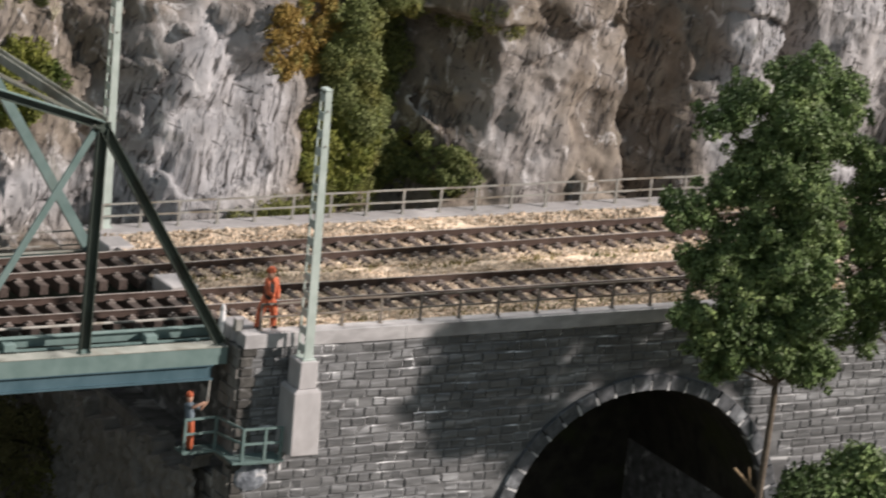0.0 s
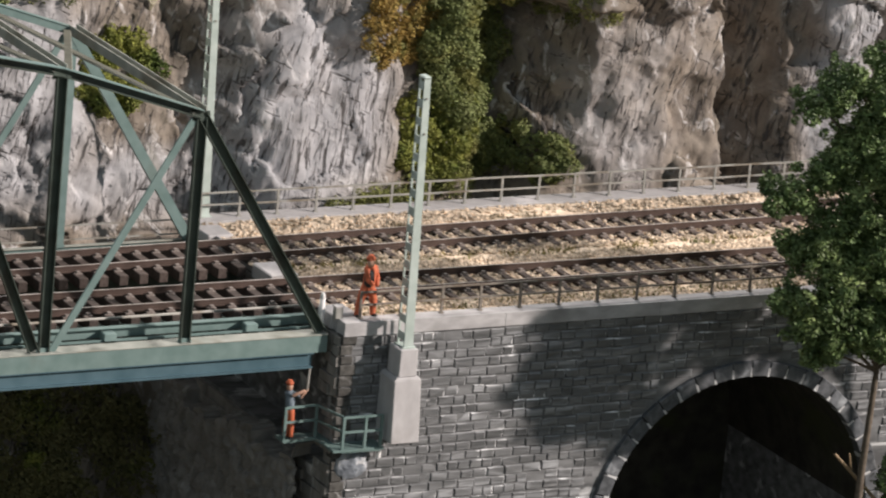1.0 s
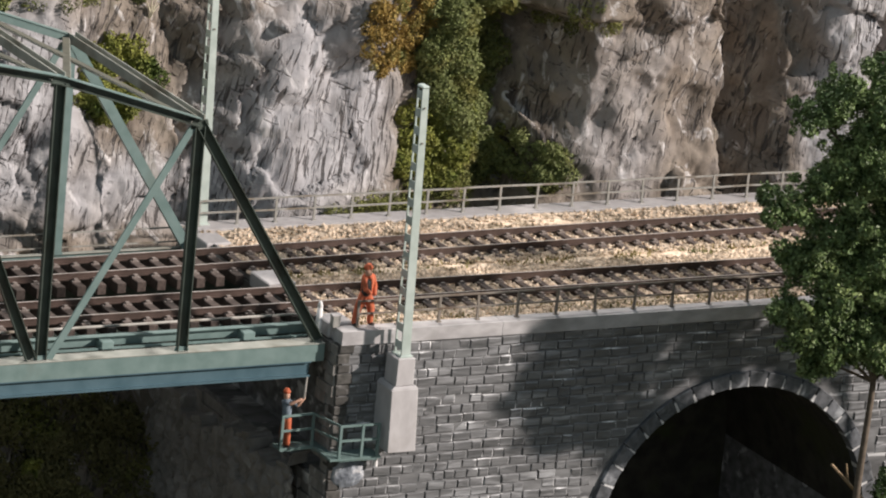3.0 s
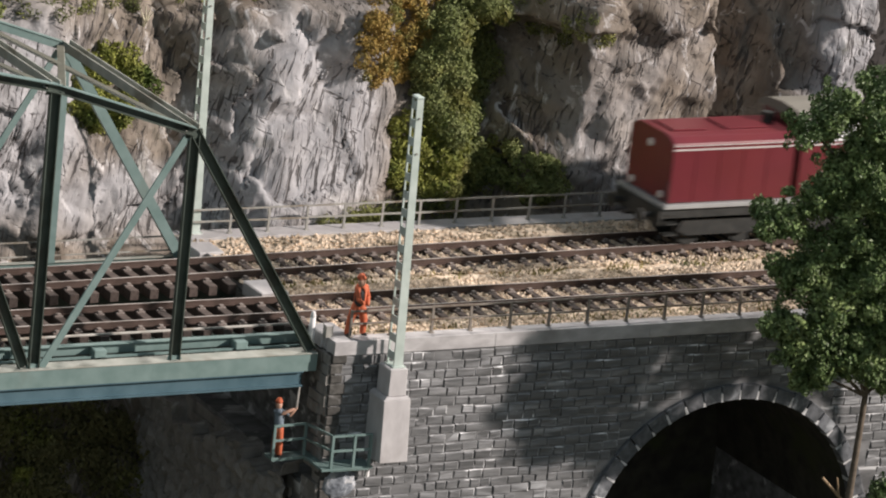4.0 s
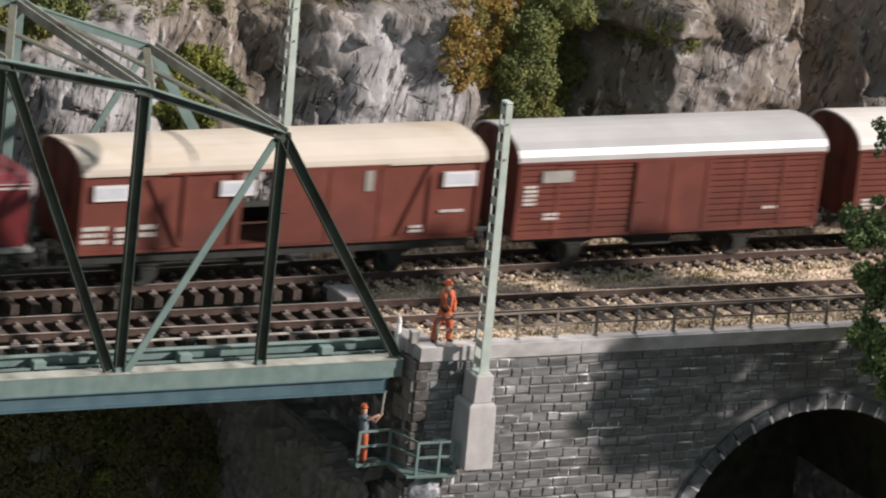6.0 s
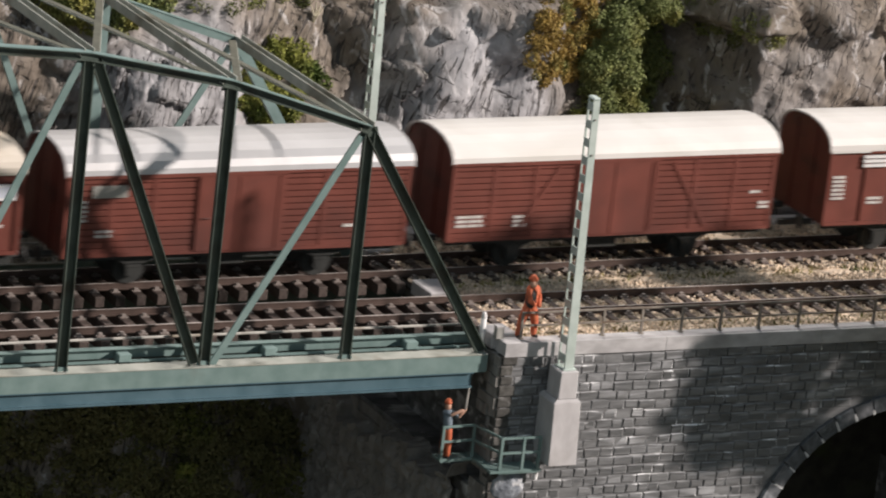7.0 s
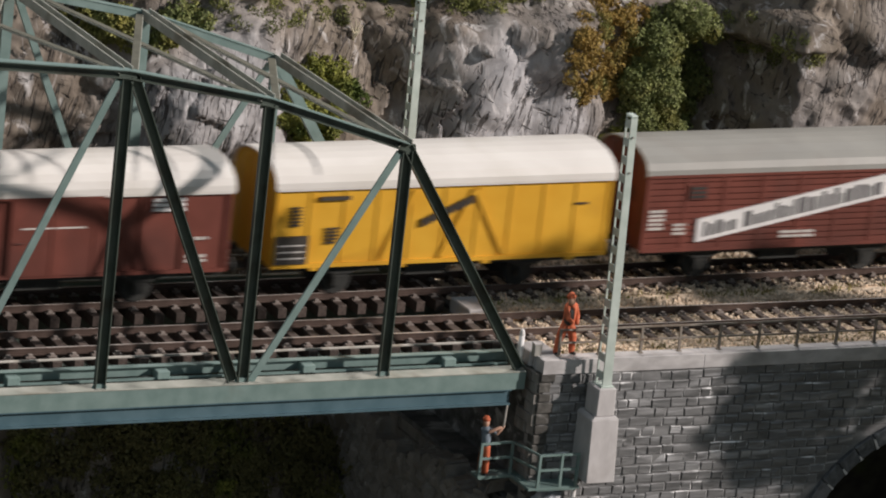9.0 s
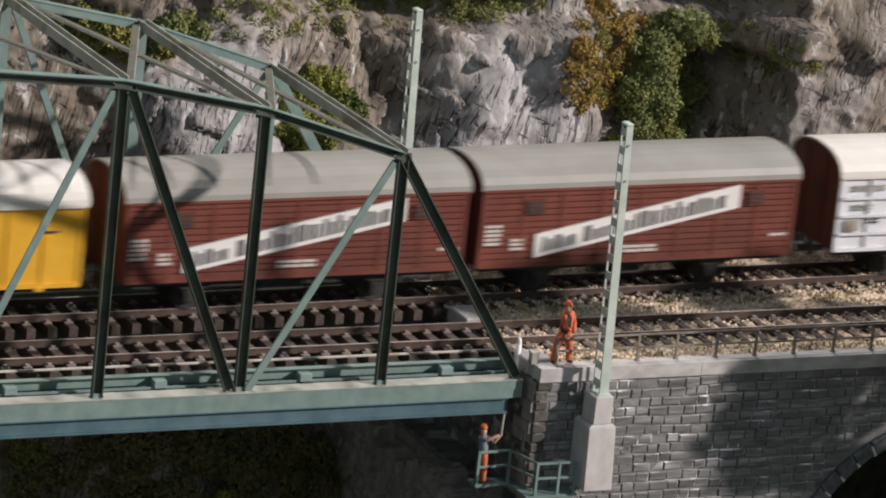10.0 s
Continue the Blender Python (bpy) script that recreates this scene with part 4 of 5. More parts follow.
# ---- trees, shrubs, moss ----
def leaves(clumps, per, size, seed, flat=1.0):
    """Small folded leaves strewn through clumps of (x, y, z, radius), denser towards each clump's skin."""
    rs = np.random.RandomState(seed)
    vs, fs = [], []
    k = 0
    for x, y, z, r in clumps:
        n = max(8, int(per * r * r))
        d = rs.normal(size=(n, 3))
        d /= np.linalg.norm(d, axis=1, keepdims=True)
        bump = 1 + 0.22 * np.sin(d[:, :1] * 5 + x) * np.cos(d[:, 2:] * 6 + z)
        p = d * (r * bump * rs.uniform(0.55, 1.08, (n, 1)) ** 0.6) * (1, 1, flat) + (x, y, z)
        a = rs.normal(size=(n, 3))
        a = a / np.linalg.norm(a, axis=1, keepdims=True)
        b = np.cross(a, d)
        b /= np.linalg.norm(b, axis=1, keepdims=True) + 1e-6
        s = size * rs.uniform(0.6, 1.35, (n, 1))
        up = d * s * 0.35
        quad = np.stack([p - a * s, p - b * s * 0.62 + up, p + a * s, p + b * s * 0.62 + up], 1)
        vs.append(quad.reshape(-1, 3))
        i = k + 4 * np.arange(n)
        fs.append(np.stack([i, i + 1, i + 2], 1))
        fs.append(np.stack([i, i + 2, i + 3], 1))
        k += 4 * n
    return np.concatenate(vs) * MM, np.concatenate(fs)


def leaf_part(name, clumps, per, size, seed, mat, parent=None, origin=(0, 0, 0), flat=1.0):
    v, f = leaves(clumps, per, size, seed, flat)
    me = bpy.data.meshes.new(name)
    me.from_pydata((v - np.array(origin) * MM).tolist(), [], f.tolist())
    me.materials.append(mat)
    ob = new(name, me)
    if parent:
        ob.parent = parent
    return ob


def tree(x, y, top, low, full, seed, label, lobes, base=-140):
    rs = random.Random(seed)
    t = thing("tree", x, y, base, label, "tree", "trees before the viaduct")
    h = top - base
    bm = bmesh.new()
    pts = [Vector((rs.uniform(-0.6, 0.6) * (i > 0), rs.uniform(-0.6, 0.6) * (i > 0), h * 0.86 * i / 7)) for i in range(8)]
    for i in range(7):
        tube(bm, pts[i], pts[i + 1], 1.9 - 0.2 * i, 1.9 - 0.2 * (i + 1), 9, False)
    part("trunk", bm, BARK, t, smooth=True)
    clumps = []
    for lx, ly, lz, r in lobes:
        r *= full
        c = Vector((lx - x, ly - y, lz - base))
        for _ in range(7):
            o = Vector((rs.gauss(0, 1), rs.gauss(0, 1), rs.gauss(0, 0.8)))
            o = o.normalized() * r * rs.uniform(0.35, 0.95)
            clumps.append((*(c + o), r * rs.uniform(0.28, 0.52)))
        clumps.append((*c, r * 0.62))
        for _ in range(9):  # loose sprays at the rim
            o = Vector((rs.gauss(0, 1), rs.gauss(0, 1), rs.gauss(0, 0.8))).normalized() * r * rs.uniform(0.95, 1.2)
            clumps.append((*(c + o), r * rs.uniform(0.10, 0.2)))
        bm = bmesh.new()
        s = Vector((0, 0, max(low - base + 4, c.z - abs(c.x) * 0.8 - 6)))
        mid = s.lerp(c, 0.5) + Vector((0, 0, 2))
        tube(bm, s, mid, 0.6, 0.45, 7, False)
        tube(bm, mid, c, 0.45, 0.2, 7, False)
        part("limb", bm, BARK, t, smooth=True)
    leaf_part("crown", clumps, 22.0, 0.74, seed, LEAF, t)
    return t


tree(180, -80, 96, -20, 1.28, 5, "tall broadleaf model tree with dense dark green crown", [
    (176, -80, 86, 12), (186, -78, 76, 11), (155, -80, 86, 8), (145, -80, 78, 7), (168, -84, 73, 11), (158, -82, 64, 9), (150, -80, 53, 8),
    (140, -79, 47, 7), (173, -87, 55, 12), (184, -80, 60, 8), (158, -84, 38, 10), (172, -88, 36, 12), (185, -80, 42, 7), (147, -80, 30, 8),
    (160, -86, 20, 11), (178, -88, 18, 12), (143, -80, 11, 7), (152, -84, 4, 9), (193, -80, 12, 8), (167, -86, 1, 9), (185, -84, -2, 9),
    (155, -80, -9, 6), (193, -80, -11, 7), (169, -78, 62, 10), (168, -74, 26, 10), (196, -74, 30, 7), (198, -72, 20, 7), (196, -74, 44, 6), (201, -70, 6, 7), (190, -72, 28, 8)])
tree(244, -66, 84, -20, 1.15, 9, "broadleaf model tree with dark green crown beside another", [
    (232, -66, 72, 11), (246, -68, 78, 12), (228, -70, 52, 11), (244, -66, 54, 15), (222, -70, 30, 9), (238, -72, 30, 13), (230, -70, 8, 10),
    (244, -68, 8, 13), (219, -70, 14, 7), (256, -66, 30, 14), (218, -64, 58, 8), (219, -62, 42, 8), (228, -62, 22, 11), (222, -62, -4, 8)])


def shrub(name, clumps, per, size, seed, mat, label, category="shrub"):
    x, y, z, _ = clumps[0]
    s = thing(name, x, y, z, label, category)
    leaf_part("foliage", clumps, per, size, seed, mat, s, (x, y, z))
    if category == "shrub":
        low = min(c[2] for c in clumps) - z
        for c in clumps[::5]:
            bm = bmesh.new()
            root = Vector((c[0] - (c[0] - x) * 0.15, 0, max(low + z, c[2] - 9)))
            tube(bm, (root.x - x, cliff_y(root.x, root.z) + 0.5 - y, root.z - z), (c[0] - x, c[1] - y, c[2] - z), 0.45, 0.2, 6)
            part("stem", bm, BARK, s)
    return s


def on_cliff(x, z, r, out=0.3):
    return (x, cliff_y(x, z) - r * out, z, r)


rp = random.Random(21)
def cluster(cx, cz, rx, rz, n, r0, r1, out=0.3):
    o = []
    cx, cz = cx + SHIFT[0], cz + SHIFT[1]
    for _ in range(n):
        a, d = rp.uniform(0, 6.28), math.sqrt(rp.random())
        o.append(on_cliff(cx + rx * d * math.cos(a), cz + rz * d * math.sin(a), rp.uniform(r0, r1), out))
    return o


shrub("shrub", cluster(144, 35, 23, 27, 120, 2.5, 7, 0.9), 30, 0.58, 31, SHRUB, "dense mid-green shrub growing in the rock cleft")
shrub("shrub", cluster(130, 4, 22, 15, 76, 2, 5.5, 0.6), 30, 0.58, 32, SHRUB_YELLOW, "yellow-green shrub at the foot of the cleft")
shrub("shrub", cluster(112, 50, 25, 19, 120, 1.2, 3.4, 0.6), 30, 0.52, 33, SHRUB_AUTUMN, "ochre autumn-leaved shrub clinging to the cliff")
shrub("shrub", cluster(1, 32, 18, 14, 50, 2, 5, 0.4), 30, 0.58, 34, SHRUB_YELLOW, "yellow-green shrub on the cliff face")
shrub("shrub", cluster(164, -5, 18, 9, 80, 1.8, 4.2, 1.2), 28, 0.58, 35, SHRUB, "low dark shrub below the cleft")
shrub("shrub", cluster(-70, 62, 24, 8, 20, 3, 6, 0.4), 17, 0.85, 36, SHRUB, "green shrub on a rock ledge")
mossy = cluster(10, 68, 70, 9, 130, 1.2, 3.0, -0.1) + cluster(45, 71, 48, 8, 120, 1.6, 3.6, 0.0) + cluster(180, 48, 20, 4, 16, 2, 3.5, 0.0) + cluster(120, -16, 44, 5, 60, 2, 4, 0.4) + cluster(170, 55, 14, 6, 12, 2, 3, 0.0)
tagged(leaf_part("moss", mossy, 26, 0.45, 40, MOSS), "olive moss and low grass on the rock ledges", "moss", kind="stuff")
under = cluster(-54, -90, 62, 30, 130, 3, 8, 0.2) + cluster(6, -100, 26, 20, 12, 4, 8, 0.2)
tagged(leaf_part("undergrowth", under, 13.0, 0.75, 41, UNDER), "dark undergrowth on the slope below the bridge", "undergrowth", kind="stuff")
shrub("shrub", [(-56 + rp.uniform(-3, 3), cliff_y(-56, -84) - 7, -83 + rp.uniform(-2, 2), rp.uniform(1.2, 2.4)) for _ in range(7)], 22, 0.7, 45, SHRUB_YELLOW, "small bright yellow-green plant on the shaded slope")
bush = [(222 + rp.uniform(-16, 18), -70 + rp.uniform(-8, 8), -66 + rp.uniform(-14, 20), rp.uniform(6, 11)) for _ in range(26)]
bush = [(x, y, min(z, -66 + 1.25 * (x - 206)), r) for x, y, z, r in bush]
b = shrub("bush", bush, 11, 1.1, 42, LEAF, "dense dark green bush before the stone wall", "bush")
for i in range(7):
    bm = bmesh.new()
    tube(bm, (rp.uniform(-3, 3), rp.uniform(-3, 3), -140 - bush[0][2]), (rp.uniform(-10, 14), rp.uniform(-5, 5), -8), 1.1, 0.5, 7)
    part("stem", bm, BARK, b)
tuft = np.random.RandomState(50)
n = 4200
p = np.stack([tuft.uniform(10, 262, n), np.where(tuft.rand(n) < 0.6, tuft.uniform(-30, -14, n), tuft.uniform(26, 34, n)), np.full(n, -3.6)], 1)
keep = np.array([noise.noise(Vector((a / 14, c / 6, 3))) > -0.05 for a, c, _ in p])
p = p[keep]
hgt = tuft.uniform(0.7, 2.0, (len(p), 1))
tip = p + np.concatenate([tuft.normal(0, 0.5, (len(p), 2)), hgt], 1)
off = np.concatenate([tuft.normal(0, 0.28, (len(p), 2)), np.zeros((len(p), 1))], 1)
v = np.stack([p - off, p + off, tip], 1).reshape(-1, 3) * MM
me = bpy.data.meshes.new("grass")
me.from_pydata(v.tolist(), [], (np.arange(len(p))[:, None] * 3 + np.arange(3)).tolist())
me.materials.append(DRYGRASS)
tagged(new("grass", me), "short dry grass beside the parapet", "grass", kind="stuff")
# a dry pale sprig on the rock ledge
sx, sz = 0.0, 63.0
sprig = thing("dry_plant", sx, cliff_y(sx, sz), sz, "small dry pale sprig on the mossy rock ledge", "plant")
for dx, dz in ((-2.6, 5.2), (-0.6, 6.4), (1.2, 5.8), (2.4, 4.2)):
    bm = bmesh.new()
    tube(bm, (0, 1.0, -4.0), (0.25 * dx, -2.0, 1.0), 0.3, 0.3, 5)
    tube(bm, (0.25 * dx, -2.0, 1.0), (dx, -2.6, dz), 0.45, 0.12, 5)
    part("stalk", bm, DRY_STALK, sprig)
# a bare stick leaning in the arch
st = thing("dead_branch", 274, -42, -140, "bare pale dead branch leaning before the arch", "branch")
bm = bmesh.new()
tube(bm, (0, 0, 0), (-40, 1, 42), 1.2, 0.9, 7)
tube(bm, (-40, 1, 42), (-80, 0, 80), 0.9, 0.5, 7)
part("stick", bm, TWIG, st)
bm = bmesh.new()
tube(bm, (-72, 0.4, 72.4), (-74.5, -1, 80), 0.5, 0.3, 7)
part("twig", bm, TWIG, st)


# ---- the train ----
TRAIN = []
ROOF = [(17.9, 39.3), (17.6, 41.2), (16.3, 43.4), (13.6, 45.4), (9.5, 47.0), (4.8, 47.8), (0, 48.1)]
ROOF = ROOF + [(-y, z) for y, z in ROOF[-2::-1]]


def axle(parent, x, r=5.4):
    bm = bmesh.new()
    tube(bm, (x, -9, r), (x, 9, r), 1.0, seg=8)
    ax = part("wheelset", bm, BLACK, parent)
    for s in (-1, 1):
        bm = bmesh.new()
        tube(bm, (x, s * 7.3, r), (x, s * 9.3, r), r, seg=24)
        tube(bm, (x, s * 7.0, r), (x, s * 7.5, r), r + 0.55, seg=24)
        part("wheel", bm, BLACK, ax)


def running_gear(w, length, wheelbase):
    for x in (length / 2 - wheelbase / 2, length / 2 + wheelbase / 2):
        axle(w, x)
        for s in (-1, 1):
            bm = bmesh.new()
            box(bm, x - 2.2, x + 2.2, s * 11.4 - 0.9, s * 11.4 + 0.9, 3.6, 8.0)
            extrude(bm, [(x - 4.4, 11.0), (x + 4.4, 11.0), (x + 2.4, 6.5), (x - 2.4, 6.5)], s * 12.4 - 0.25, s * 12.4 + 0.25)
            part("axle_guard", bm, BLACK, w)
            bm = bmesh.new()
            for k in range(3):
                box(bm, x - 6.6 + 1.4 * k, x + 6.6 - 1.4 * k, s * 12.9 - 0.5, s * 12.9 + 0.5, 9.2 - 0.55 * k, 9.7 - 0.55 * k)
            part("leaf_spring", bm, BLACK, w)
    for s in (-1, 1):
        bm = bmesh.new()
        box(bm, 1, length - 1, s * 14.4 - 0.6, s * 14.4 + 0.6, 10.2, 12.6)
        part("sole_bar", bm, BLACK, w)
    bm = bmesh.new()
    box(bm, length / 2 - 9, length / 2 + 7, -10, 10, 5.6, 10.2)
    part("brake_gear", bm, BLACK, w)
    for x, d in ((0, -1), (length, 1)):
        for s in (-1, 1):
            bm = bmesh.new()
            tube(bm, (x, s * 10, 11.6), (x + d * 4.6, s * 10, 11.6), 1.1, seg=10)
            b = part("buffer", bm, BLACK, w)
            bm = bmesh.new()
            tube(bm, (x + d * 4.6, s * 10, 11.6), (x + d * 5.3, s * 10, 11.6), 2.6, seg=16)
            part("buffer_head", bm, BLACK, b)
        bm = bmesh.new()
        box(bm, min(x, x + d * 7.4), max(x, x + d * 7.4), -1.2, 1.2, 7.6, 9.4)
        part("coupling", bm, BLACK, w)


def plate(w, name, x0, x1, z0, z1, mat, out=0.5, side=-1, label="", h=0.0):
    """A thin panel on the side wall, seen from outside; h lifts its far end."""
    y = side * 17.0
    bm = bmesh.new()
    extrude(bm, [(x0, z0), (x1, z0 + h), (x1, z1 + h), (x0, z1)], min(y, y + side * out), max(y, y + side * out))
    return part(name, bm, mat, w, label)


def wagon(label, offset, length, body, end, roof, boards=True, ribs=6, wheelbase=None, door=None, opened=None, proud=0.85):
    w = thing("goods_wagon", 0, TRACK_Y[1], 0, label, "goods wagon", "wagons of the train")
    ez = 39.6
    # floor, ends, roof
    bm = bmesh.new()
    box(bm, 0.4, length - 0.4, -16.4, 16.4, 11.9, 13.0)
    part("floor", bm, BROWN_END, w)
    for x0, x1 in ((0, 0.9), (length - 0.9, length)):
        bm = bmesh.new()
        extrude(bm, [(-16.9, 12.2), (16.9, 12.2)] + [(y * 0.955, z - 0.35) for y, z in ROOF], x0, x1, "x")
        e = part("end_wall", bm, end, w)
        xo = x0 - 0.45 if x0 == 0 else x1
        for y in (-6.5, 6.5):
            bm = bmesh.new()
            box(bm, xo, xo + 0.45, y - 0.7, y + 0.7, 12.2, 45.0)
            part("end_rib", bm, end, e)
    bm = bmesh.new()
    o = [bm.verts.new(Vector((x, y, z)) * MM) for x in (-0.9, length + 0.9) for y, z in ROOF]
    i_ = [bm.verts.new(Vector((x, y * 0.965, z - 0.6)) * MM) for x in (-0.9, length + 0.9) for y, z in ROOF]
    n = len(ROOF)
    for k in range(n - 1):
        bm.faces.new((o[k], o[k + 1], o[n + k + 1], o[n + k]))
        bm.faces.new((i_[k], i_[n + k], i_[n + k + 1], i_[k + 1]))
        bm.faces.new((o[k], i_[k], i_[k + 1], o[k + 1]))
        bm.faces.new((o[n + k], o[n + k + 1], i_[n + k + 1], i_[n + k]))
    bm.faces.new((o[0], o[n], i_[n], i_[0]))
    bm.faces.new((o[n - 1], i_[n - 1], i_[2 * n - 1], o[2 * n - 1]))
    part("roof", bm, roof, w, smooth=False)
    for s in (-1, 1):
        bm = bmesh.new()
        box(bm, -0.4, length + 0.4, s * 17.6 - 0.3, s * 17.6 + 0.3, 38.5, 39.5)
        part("gutter", bm, roof if not boards else body, w)
    # side walls: planks between ribs, or sheet panels
    for s in (-1, 1):
        gap = None if not opened else (opened if s == -1 else (opened[0] + 14, opened[1] + 24))
        spans = [(0.5, length - 0.5)] if not gap else [(0.5, gap[0]), (gap[1], length - 0.5)]
        bm = bmesh.new()
        for a, b in spans:
            box(bm, a, b, min(s * 15.9, s * 16.5), max(s * 15.9, s * 16.5), 12.3, ez)
        sw = part("side_wall", bm, body, w)
        if boards:
            zz, k = 13.0, 0
            while zz < 38.0:
                bm = bmesh.new()
                box(bm, 0.6, length - 0.6, min(s * 16.5, s * 17.05), max(s * 16.5, s * 17.05), zz, zz + 1.75)
                part("plank", bm, body, sw)
                zz += 2.15
        xs = [0.6 + (length - 1.2) * k / ribs for k in range(ribs + 1)]
        for k, x in enumerate(xs):
            if gap and gap[0] - 1 < x < gap[1] + 1:
                continue
            bm = bmesh.new()
            box(bm, x - 0.75, x + 0.75, min(s * 16.5, s * (16.5 + proud)), max(s * 16.5, s * (16.5 + proud)), 12.2, ez - 0.4)
            part("rib", bm, body, sw)
        bm = bmesh.new()
        box(bm, 0.3, length - 0.3, min(s * 16.4, s * 17.4), max(s * 16.4, s * 17.4), 11.9, 13.2)
        part("bottom_rail", bm, body, w)
        if door and not (opened and s == 1):
            bm = bmesh.new()
            box(bm, door[0], door[1], min(s * 17.2, s * 17.8), max(s * 17.2, s * 17.8), 12.8, 38.2)
            d = part("door", bm, body, w)
            for x in (door[0] + 0.6, (door[0] + door[1]) / 2, door[1] - 0.6):
                bm = bmesh.new()
                box(bm, x - 0.4, x + 0.4, min(s * 17.8, s * 18.1), max(s * 17.8, s * 18.1), 13.2, 37.8)
                part("door_rib", bm, body, d)
            bm = bmesh.new()
            tube(bm, (door[0] + 2, s * 18.2, 24), (door[0] + 5, s * 18.2, 24), 0.3, seg=8)
            part("handle", bm, end, d)
            bm = bmesh.new()
            a, b = min(door[0] - 2, 2 * door[0] - door[1]), door[1] + 2
            box(bm, max(a, 2), b, min(s * 17.2, s * 18.0), max(s * 17.2, s * 18.0), 38.2, 39.0)
            part("door_rail", bm, body, w)
    running_gear(w, length, wheelbase or length * 0.55)
    TRAIN.append((w, offset))
    return w


def heighten(w, rise):
    """Set a wagon's body higher on its frame, with a lower-arched roof of the same crown."""
    for ob in w.children_recursive:
        if ob.name.split(".")[0] in ("buffer", "buffer_head", "coupling", "leaf_spring", "axle_guard", "brake_gear", "wheel", "wheelset"):
            continue
        for v in ob.data.vertices:
            z = v.co.z / MM
            if z > 11.5:
                v.co.z += MM * rise * (1 if z < 39.6 else max(0, (48.1 - z) / 8.5))


def lattice(w, spots, mat):
    """Slanting braces on the side: (x0, x1, rises to the right)."""
    for x0, x1, up in spots:
        p, q = ((x0, -17.2, 14), (x1, -17.2, 37)) if up else ((x0, -17.2, 37), (x1, -17.2, 14))
        bm = bmesh.new()
        beam(bm, p, q, 1.3, 0.6, (0, 1, 0))
        part("brace", bm, mat, w)


def lettering(w, x, z, rows, width, mat=None, h=0.9):
    """Unreadable stencilled lines: short bars, row under row."""
    rs = random.Random(int(x * 7 + z))
    for r in range(rows):
        a = x
        while a < x + width:
            b = min(a + rs.uniform(1.0, 2.6), x + width)
            plate(w, "lettering", a, b, z - r * h * 1.7 - h, z - r * h * 1.7, mat or MARKING, 0.46)
            a = b + rs.uniform(0.35, 0.7)


# locomotive: long hood, cab, short hood on one frame
loco = thing("diesel_locomotive", 0, TRACK_Y[1], 0, "dark red diesel locomotive with grey cab roof and white stripes", "locomotive")
bm = bmesh.new()
box(bm, 0, 125, -15.2, 15.2, 12.0, 15.6)
part("frame", bm, BLACK, loco)
bm = bmesh.new()
box(bm, 0, 125, -16.6, 16.6, 15.6, 17.2)
part("footplate", bm, FRAME_GREY, loco, "pale grey footplate edge", bevel=0.2)


def hood(name, x0, x1, wdt, zt, chamfer, parent):
    o = [(-wdt, 17.2), (wdt, 17.2), (wdt, zt - chamfer), (wdt - chamfer * 1.4, zt - 0.5), (wdt - chamfer * 2.6, zt), (-wdt + chamfer * 2.6, zt), (-wdt + chamfer * 1.4, zt - 0.5), (-wdt, zt - chamfer)]
    bm = bmesh.new()
    extrude(bm, o, x0, x1, "x")
    return part(name, bm, LOCO_RED, parent, bevel=0.5)


long_hood = hood("long_hood", 2.0, 53.6, 14.8, 41.6, 2.6, loco)
short_hood = hood("short_hood", 81.0, 123.5, 14.8, 41.4, 2.4, loco)
cab = hood("cab", 55.8, 81.2, 15.0, 38.4, 0.6, loco)
bm = bmesh.new()
box(bm, 53.6, 55.8, -12.5, 12.5, 17.2, 40.0)
part("gangway", bm, BLACK, loco)
bm = bmesh.new()
extrude(bm, [(-14.6, 39.0), (14.6, 39.0), (13.6, 45.1), (-13.6, 45.1)], 57.0, 81.4, "x")
upper = part("cab_upper", bm, LOCO_RED, loco, bevel=0.3)
bm = bmesh.new()
arc = [(15.3, 45.0), (14.9, 45.9), (12.9, 47.3), (8.5, 48.5), (0, 49.1)]
arc = arc + [(-y, z) for y, z in arc[-2::-1]]
extrude(bm, arc, 55.6, 82.6, "x")
part("cab_roof", bm, CAB_GREY, loco, "matt grey arched cab roof")
